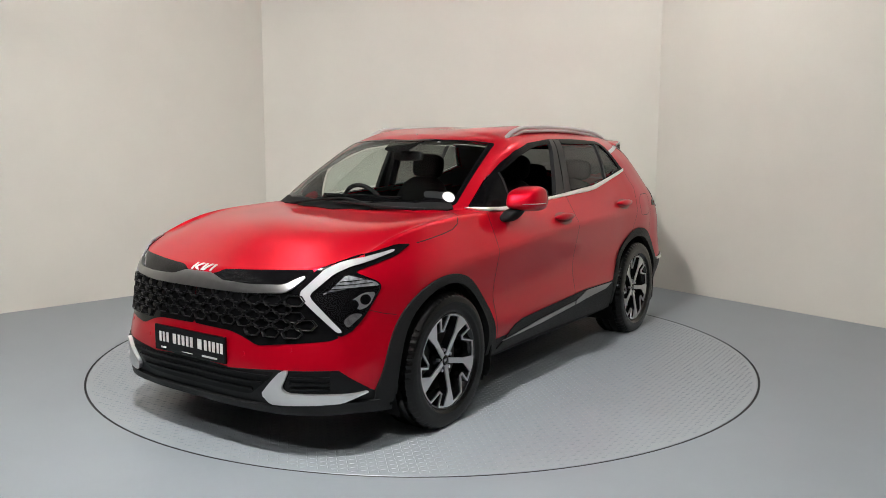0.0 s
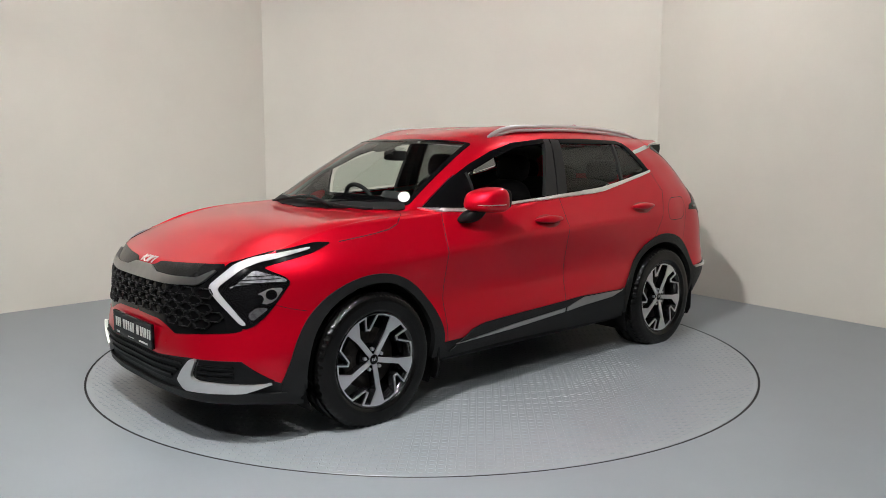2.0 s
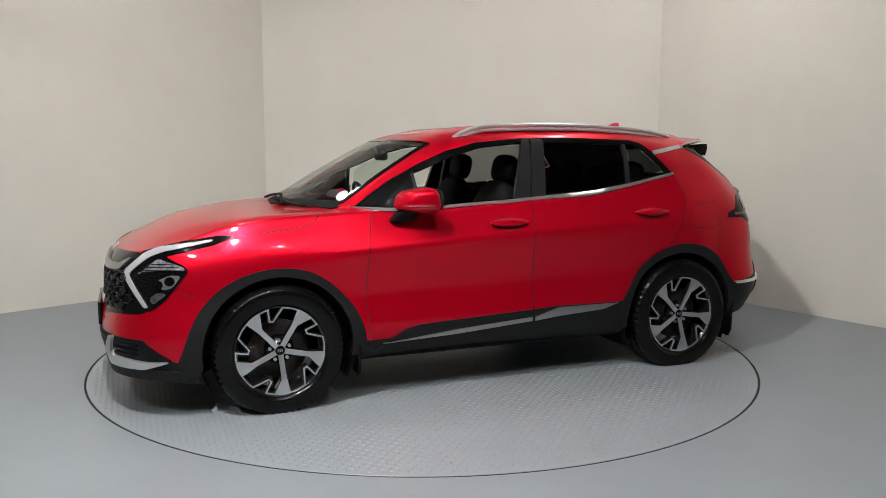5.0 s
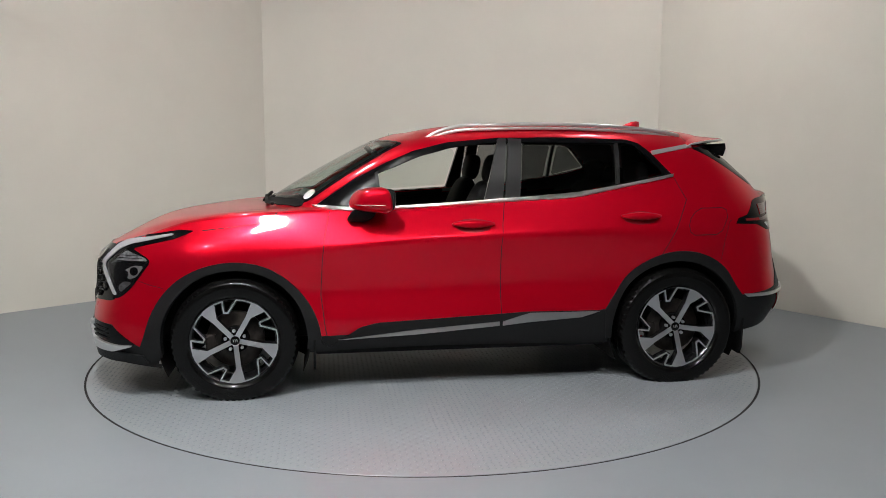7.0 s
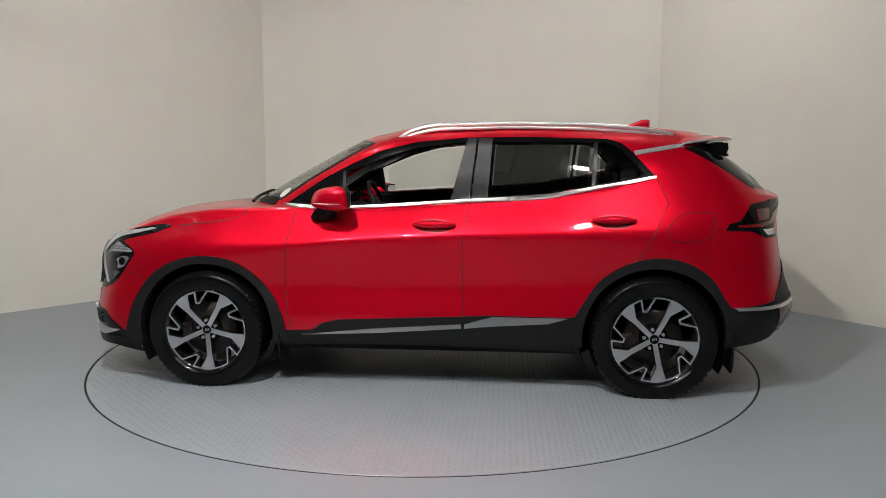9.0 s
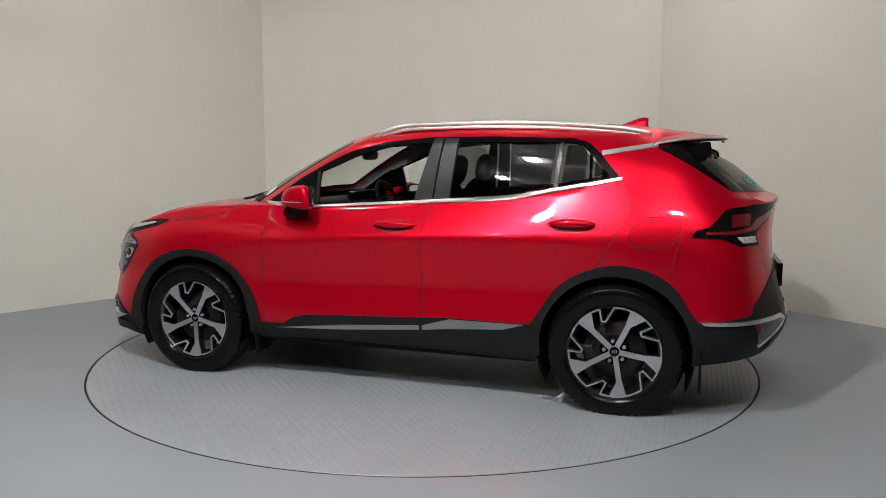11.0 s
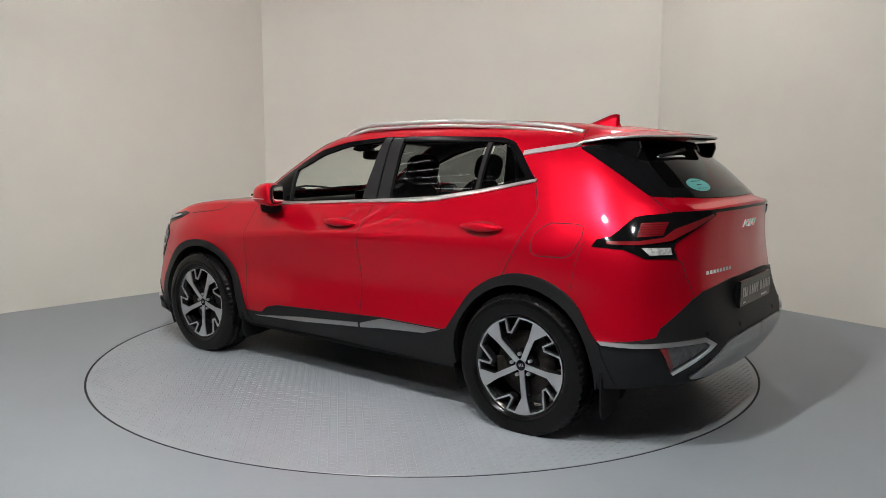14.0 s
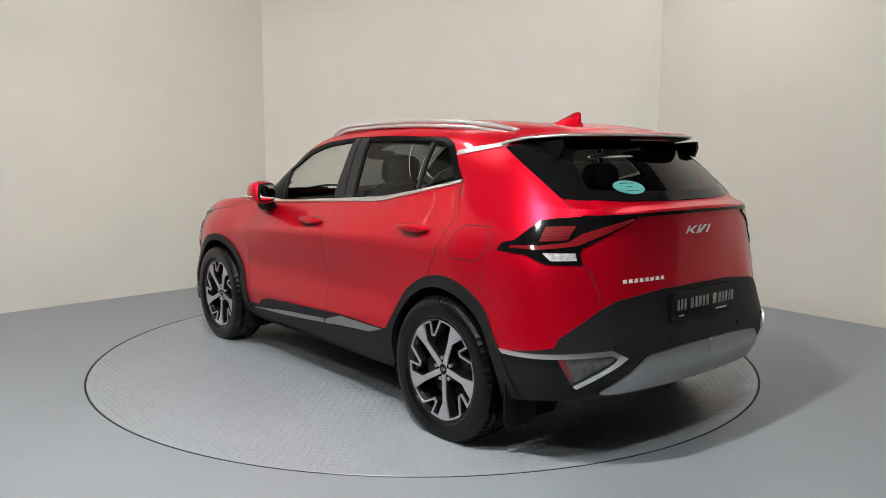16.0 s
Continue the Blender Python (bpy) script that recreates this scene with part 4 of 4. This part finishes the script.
    patch("window_mark", 180, [(.10, 1.405), (.40, 1.400), (.40, 1.408), (.10, 1.413)], PLATE_WHITE, base, .0055, .001, soft=0, both=False, label="white line of unreadable lettering")
    q = [on_shell(y, z, 180, .016)[0] for y, z in dense([(.02, 1.435), (-.12, 1.425), (-.40, 1.40)], .05, False)]
    part("rear_wiper", sweep(q, [(-.008, -.008), (.008, -.008), (.005, .008), (-.005, .008)], MATT, "rear_wiper"), MATT, base)


def build_fittings(base):
    # roof rails
    path = hermite([(.195, .575, 1.505), (.13, .578, 1.545), (.04, .58, 1.575), (-.25, .582, 1.597), (-.60, .58, 1.603), (-.97, .572, 1.594), (-1.25, .555, 1.575), (-1.40, .54, 1.556), (-1.485, .53, 1.538)], 6, False)
    twin("roof_rail", sweep(path, [(-.016, -.012), (.016, -.012), (.018, .002), (.010, .011), (-.010, .011), (-.018, .002)], RAIL, "roof_rail"), RAIL, base, "satin silver roof rail")
    low = [(x, y, z - .022) for x, y, z in path[4:-4]]
    twin("rail_base", sweep(low, [(-.013, -.014), (.013, -.014), (.015, .006), (-.015, .006)], RAIL, "rail_base"), RAIL, base)
    # aerial fin
    prof = [(-1.195, 0.0, .030), (-1.26, .020, .036), (-1.33, .050, .032), (-1.385, .074, .022), (-1.415, .080, .014), (-1.437, .078, .008), (-1.432, .045, .012), (-1.455, .0, .024)]
    verts, faces = [], []
    for x, h, w in prof:
        z0 = float(np.interp(x, ROOF_X, ROOF_Z)) - .012
        verts += [(x, w, z0), (x, w * .5, z0 + h * .6 + .010), (x, 0, z0 + h + .012), (x, -w * .5, z0 + h * .6 + .010), (x, -w, z0)]
    for i in range(len(prof) - 1):
        for k in range(4):
            faces.append((i * 5 + k, i * 5 + k + 1, i * 5 + k + 6, i * 5 + k + 5))
    part("aerial_fin", to_mesh("aerial_fin", verts, faces, PAINT), PAINT, base, "red shark fin aerial")

    # mirrors
    def shape(p):
        x, y, z = p
        return (x * (1 - .18 * z) - .36 * y, y * (1 - .1 * x), z * (0.92 - .20 * x) + .05 * y)

    def swept(wide, deep):
        return lambda p: (p[0] - .40 * wide / deep * p[1], p[1], p[2])
    for sy in (1, -1):
        me = blob("door_mirror", (.553, .935, 1.153), (.205, .182, .152), PAINT, 3.3, shape)
        foot = blob("mirror_foot", (.60, .865, 1.062), (.15, .10, .085), MATT, 3.0, lambda p: (p[0] + .35 * p[2] * -1, p[1] + p[2] * .5, p[2]))
        glass_me = blob("mirror_glass", (.447, .935, 1.156), (.016, .140, .106), MIRROR, 4.0, swept(.140, .016))
        rim_me = blob("mirror_rim", (.457, .935, 1.156), (.03, .156, .124), MATT, 3.6, swept(.156, .03))
        strip = blob("mirror_strip", (.555, .948, 1.128), (.198, .166, .009), CHROME, 3.0, swept(.166, .198))
        ms = []
        for m in (me, foot, glass_me, rim_me, strip):
            far = m if sy > 0 else mirror_mesh(m, m.name)
            if sy < 0:
                far.transform(Matrix.Translation((0, .07, -.055)))
            ms.append(far)
        body = part("door_mirror", ms[0], PAINT, base, "red door mirror with black foot")
        for m, mt, nm in zip(ms[1:], (MATT, MIRROR, MATT, CHROME), ("mirror_foot", "mirror_glass", "mirror_rim", "mirror_strip")):
            part(nm, m, mt, body)

    # door handles
    for cx, cz, y in ((-.056, .998, .925), (-1.098, 1.035, .925)):
        p, q = on_shell(-cx, cz, 90, 0)
        me = blob("door_handle", (cx, p.y + .022, cz + .008), (.262, .060, .052), PAINT, 2.4, lambda v: (v[0], v[1] - .35 * v[0] ** 2, v[2] * (1 - .35 * abs(v[0]))))
        twin("door_handle", me, PAINT, base, "red door handle")
        # flat oval on the skin; the recess's shade is put into its colour
        patch("handle_cup_shade", 90, [(cx + .112 * math.cos(a), cz - .004 + .040 * math.sin(a)) for a in np.linspace(0, 6.0, 18)], CUP_SHADE, base, 0.0008, 0.001, soft=0, step=.02)
    # mud flaps
    for x, z0, y0, y1 in ((.885, .15, .70, .905), (-1.80, .15, .70, .905)):
        bm = bmesh.new()
        pts = [(y0, .45), (y1, .48), (y1 - .005, .20), (y1 - .03, z0), (y0 + .02, z0 + .01), (y0, z0 + .04)]
        prism(bm, pts, -.006, .006)
        me = bpy.data.meshes.new("mud_flap")
        bm.to_mesh(me)
        bm.free()
        me.materials.append(MATT)
        me.transform(Matrix(((0, 0, 1, x), (1, 0, 0, 0), (0, 1, 0, 0), (0, 0, 0, 1))))
        twin("mud_flap", me, MATT, base, "black rubber mud flap")
    # wheel housings and floor pan
    for cx in (1.335, -1.345):
        verts, faces = [], []
        n = 40
        for i in range(n + 1):
            a = radians(-28 + 236 * i / n)
            for y in (.48, .89):
                verts.append((cx + .43 * math.cos(a), y, .345 + .43 * math.sin(a)))
        for i in range(n):
            faces.append((2 * i, 2 * i + 1, 2 * i + 3, 2 * i + 2))
        k = len(verts)
        verts.append((cx, .48, .345))
        for i in range(n):
            faces.append((2 * i, 2 * i + 2, k))
        twin("wheel_housing", to_mesh("wheel_housing", verts, faces, MATT), MATT, base)
    bm = bmesh.new()
    box(bm, -1.75, 2.05, -.48, .48, .225, .27, .01)
    box(bm, -.90, .88, -.85, .85, .235, .275, .01)
    box(bm, -2.10, -1.74, -.70, .70, .37, .40, .01)
    box(bm, 1.80, 2.06, -.74, .74, .225, .26, .01)
    part("floor_pan", bm, MATT, base, "black underbody")
    bm = bmesh.new()
    box(bm, .80, 2.0, -.70, .70, .30, .82, .05)
    part("engine_bay", bm, MATT, base)


def build_cabin(base):
    def seat(y, x):
        c = blob("seat", (x + .18, y, .60), (.52, .50, .17), SEAT, 3.5)
        s = part("seat", c, SEAT, base, "black upholstered front seat")
        b = blob("backrest", (0, 0, 0), (.17, .50, .66), SEAT, 3.2, lambda p: (p[0], p[1] * (1 - .16 * max(p[2], 0)), p[2]))
        b.transform(pose(x - .17, y, .92, 0, -18, 0))
        part("backrest", b, SEAT, s)
        h = blob("headrest", (0, 0, 0), (.11, .27, .19), SEAT, 3.0)
        h.transform(pose(x - .30, y, 1.315, 0, -12, 0))
        part("headrest", h, SEAT, s)
        for dy in (-.06, .06):
            part("headrest_post", sweep([(x - .26, y + dy, 1.18), (x - .29, y + dy, 1.26)], [(-.006, -.006), (.006, -.006), (.006, .006), (-.006, .006)], CHROME, "headrest_post"), CHROME, s)
    seat(.37, .02)
    seat(-.37, .02)
    c = part("rear_bench", blob("rear_bench", (-.82, 0, .62), (.50, 1.26, .18), SEAT, 5), SEAT, base, "black rear bench seat")
    b = blob("backrest", (0, 0, 0), (.17, 1.26, .62), SEAT, 5)
    b.transform(pose(-1.12, 0, .92, 0, -20, 0))
    part("backrest", b, SEAT, c)
    for y in (-.40, 0, .40):
        h = blob("headrest", (-1.26, y, 1.28 if y else 1.24), (.11, .28, .17), SEAT, 3)
        part("headrest", h, SEAT, c)
    d = part("dashboard", blob("dashboard", (.86, 0, .98), (.56, 1.40, .22), CABIN, 4, lambda p: (p[0], p[1], p[2] * (1 - .25 * p[0]))), CABIN, base, "black dashboard")
    bm = bmesh.new()
    box(bm, .60, .63, -.62, .05, 1.03, 1.14, .008)
    part("screen", bm, BLACK, d, "wide curved display")
    # steering wheel
    verts, faces = [], []
    nu, nv = 40, 10
    for i in range(nu):
        a = 2 * math.pi * i / nu
        for j in range(nv):
            t = 2 * math.pi * j / nv
            r = .178 + .015 * math.cos(t)
            verts.append((.015 * math.sin(t), r * math.cos(a), r * math.sin(a)))
    for i in range(nu):
        for j in range(nv):
            k, l = (i + 1) % nu, (j + 1) % nv
            faces.append((i * nv + j, k * nv + j, k * nv + l, i * nv + l))
    me = to_mesh("steering_wheel", verts, faces, CABIN)
    me.transform(pose(.47, -.37, 1.035, 0, 24, 0))
    w = part("steering_wheel", me, CABIN, base, "black steering wheel")
    me = blob("hub", (0, 0, 0), (.06, .17, .13), CABIN, 3)
    me.transform(pose(.49, -.37, 1.03, 0, 24, 0))
    part("hub", me, CABIN, w)
    for s in (-1, 1):
        part("spoke", sweep([(.485, -.37 + s * .07, 1.03), (.475, -.37 + s * .17, 1.035)], [(-.02, -.008), (.02, -.008), (.02, .008), (-.02, .008)], CABIN, "spoke"), CABIN, w)
    me = blob("mirror", (.47, 0, 1.40), (.035, .24, .068), CABIN, 4)
    m = part("interior_mirror", me, CABIN, base, "black interior mirror")
    part("mirror_stalk", sweep([(.49, 0, 1.42), (.53, 0, 1.46)], [(-.02, -.015), (.02, -.015), (.02, .015), (-.02, .015)], CABIN, "mirror_stalk"), CABIN, m)
    patch("sensor_panel", "top", [(.455, .14), (.60, .10), (.63, 0), (.60, -.10), (.455, -.14)], BLACK, base, -.004, .004, soft=1, both=False)
    # disc and holder on the screen
    patch("disc_holder", "top", [(.985, .50), (.90, .66), (.865, .625), (.945, .47)], CUP2, base, -.003, .002, soft=1, both=False, label="dark permit holder")
    patch("permit_disc", "top", [(.905 + .034 * math.cos(a), .617 + .036 * math.sin(a)) for a in np.linspace(0, 6.0, 20)], PLATE_WHITE, base, .0045, .002, soft=0, step=.02, both=False, label="round white permit disc")
    patch("window_sticker", "top", [(.50, .255), (.485, .255), (.485, .275), (.50, .275)], PLATE_WHITE, base, .0045, .002, soft=0, both=False)
    patch("window_sticker", "top", [(1.02, -.59), (1.0, -.59), (1.0, -.61), (1.02, -.61)], PLATE_WHITE, base, .0045, .002, soft=0, both=False)
    part("parcel_shelf", blob("parcel_shelf", (-1.55, 0, 1.02), (.62, 1.2, .04), CABIN, 6), CABIN, base)


def build_wheel(base):
    """One wheel round its own axis (y outwards); its rim barrel is the mesh that carries the rest."""
    v, f = lathe([(.238, -.10), (.234, -.07), (.215, -.02), (.212, .04), (.226, .085), (.2395, .100), (.2455, .104), (.2455, .098), (.240, .095)], "y", 72)
    wheel = part("wheel", to_mesh("wheel", v, f, RIMBLACK), RIMBLACK, base, "black alloy wheel with machined silver spokes")
    prof = [(.240, -.095), (.256, -.112), (.290, -.1175), (.325, -.115), (.340, -.106), (.352, -.085), (.3545, -.058), (.347, -.054), (.347, -.048), (.3555, -.044), (.3555, -.006), (.348, -.003), (.348, .003),
            (.3555, .006), (.3555, .044), (.347, .048), (.347, .054), (.3545, .058), (.352, .085), (.3475, .096), (.340, .106), (.331, .113), (.325, .115), (.317, .1165), (.300, .1185), (.290, .1175), (.276, .1165), (.268, .1175), (.259, .113), (.250, .105), (.2455, .100)]
    n = 180
    v, f = lathe(prof, "y", n)
    m = len(prof)
    v = [list(p) for p in v]
    for i in range(n):
        if i % 3 == 0:
            for k in (4, 5, 6, 18, 19, 20):
                p = v[i * m + k]
                s = .972
                p[0] *= s
                p[2] *= s
    part("tyre", to_mesh("tyre", v, f, TYRE), TYRE, wheel, "black rubber road tyre")
    R = .2415

    def polar(r, deg):
        a = radians(deg)
        return (r * R * math.sin(a), r * R * math.cos(a))

    def solid(name, poly, y0, y1, mat, dish=0.0):
        bm = bmesh.new()
        prism(bm, [(x, -z) for x, z in poly], y0, y1)
        me = bpy.data.meshes.new(name)
        bm.to_mesh(me)
        bm.free()
        me.materials.append(mat)
        me.transform(Matrix(((1, 0, 0, 0), (0, 0, 1, 0), (0, -1, 0, 0), (0, 0, 0, 1))))
        for vv in me.vertices:
            r = math.hypot(vv.co.x, vv.co.z) / R
            vv.co.y -= dish * max(0, 1 - r) ** 1.5
        return me
    def rim_at(r, deg):
        x, z = polar(r, deg)
        return (-x, z)
    spoke = [(.0135, .028), (.0135, .150), rim_at(.985, -6), rim_at(.995, 0), rim_at(.995, 8), rim_at(.985, 16), (-.0145, .157), (-.0135, .028)]
    thin = .0075

    def stroke(pts, w):
        left, right = [], []
        for i, p in enumerate(pts):
            a, b = Vector(pts[max(0, i - 1)]), Vector(pts[min(len(pts) - 1, i + 1)])
            d = (b - a).normalized()
            s = Vector((-d.y, d.x)) * w / 2
            left.append(tuple(Vector(p) + s))
            right.append(tuple(Vector(p) - s))
        return left + right[::-1]
    arms = []
    for k in range(5):
        a = 72 * k
        rot = pose(0, 0, 0, 0, a, 0)
        me = solid("spoke", spoke, .094, .1005, ALLOY, .022)
        me.transform(rot)
        arms.append(part("spoke", me, ALLOY, wheel, "machined silver spoke"))
        me = solid("spoke_core", [(x * 1.12, z) for x, z in spoke], .050, .0935, RIMBLACK, .022)
        me.transform(rot)
        part("spoke_core", me, RIMBLACK, wheel)
        line = [rim_at(.975, 16), rim_at(.975, 27), rim_at(.71, 23.6), rim_at(.68, 30), rim_at(.975, 46), rim_at(.978, 56), rim_at(.975, 66)]
        for i in range(len(line) - 1):
            d = (Vector(line[i + 1]) - Vector(line[i])).normalized() * thin * .4
            ends = [tuple(Vector(line[i]) - d), tuple(Vector(line[i + 1]) + d)]
            me = solid("spoke_edge", stroke(ends, thin), .092, .0990, ALLOY, .022)
            me.transform(rot)
            part("spoke_edge", me, ALLOY, wheel)
            me = solid("spoke_web", stroke(ends, thin * 2.6), .055, .0915, RIMBLACK, .022)
            me.transform(rot)
            part("spoke_web", me, RIMBLACK, wheel)
        me = solid("wheel_nut", [(.055 * math.sin(radians(36)) + .0095 * math.cos(t), .055 * math.cos(radians(36)) + .0095 * math.sin(t)) for t in np.linspace(0, 5.236, 6)], .05, .082, ALLOY)
        me.transform(rot)
        part("wheel_nut", me, ALLOY, wheel)
    v, f = lathe([(.0005, .080), (.024, .080), (.029, .077), (.031, .070), (.072, .064), (.078, .045), (.078, .02)], "y", 36)
    hub = part("hub_cap", to_mesh("hub_cap", v, [q[::-1] for q in f], BLACK), BLACK, wheel, "black centre cap")
    v, f = lathe([(.026, .0805), (.030, .0795)], "y", 36)
    part("cap_ring", to_mesh("cap_ring", v, [q[::-1] for q in f], ALLOY), ALLOY, hub)
    for dx in (-.010, 0, .010):
        me = solid("cap_mark", [(dx - .002, -.008), (dx + .002, -.008), (dx + .004, .008), (dx, .008)], .0802, .0815, ALLOY)
        part("cap_mark", me, ALLOY, hub)
    v, f = lathe([(.07, .030), (.158, .030), (.160, .027), (.160, .012), (.07, .010)], "y", 48)
    part("brake_disc", to_mesh("brake_disc", v, [q[::-1] for q in f], DISC), DISC, wheel, "worn steel brake disc")
    bm = bmesh.new()
    box(bm, -.170, -.105, -.01, .045, -.045, .055, .012)
    part("brake_caliper", bm, DISC, wheel)
    return wheel


def build_wheels(base):
    first = build_wheel(base)
    spots = [(1.337, 1, 6.4), (-1.350, 1, 11), (1.337, -1, 20), (-1.350, -1, 50)]
    for i, (x, s, a) in enumerate(spots):
        m = pose(x, s * .81, .345, 0, 0, 0 if s > 0 else 180) @ pose(0, 0, 0, 0, 180 + a, 0) @ Matrix.Scale(1.03, 4)
        if i == 0:
            first.matrix_basis = m
        else:
            copy_thing(first, m)


def build_car():
    base = new("car")
    build_skin(base)
    build_glass(base)
    build_cladding(base)
    build_front(base)
    build_rear(base)
    build_fittings(base)
    build_cabin(base)
    build_wheels(base)
    return base



build_room()
build_lights()
build_battens()
table = build_turntable()
car = build_car()
tagged(car, "glossy red five-door crossover car parked on the turntable", "car")


def turn(t):
    return 234.35 - 6.73 * t + 0.0055 * t * t


def motions():
    rows_t, rows_c = [], []
    for k in range(33):
        t = k * 0.5
        spin = pose(0, 0, 0, 0, 0, turn(t))
        rows_t.append((t, spin))
        rows_c.append((t, spin @ pose(-0.097, 0.125, 0.003)))
    walk(table, rows_t)
    walk(car, rows_c)


motions()
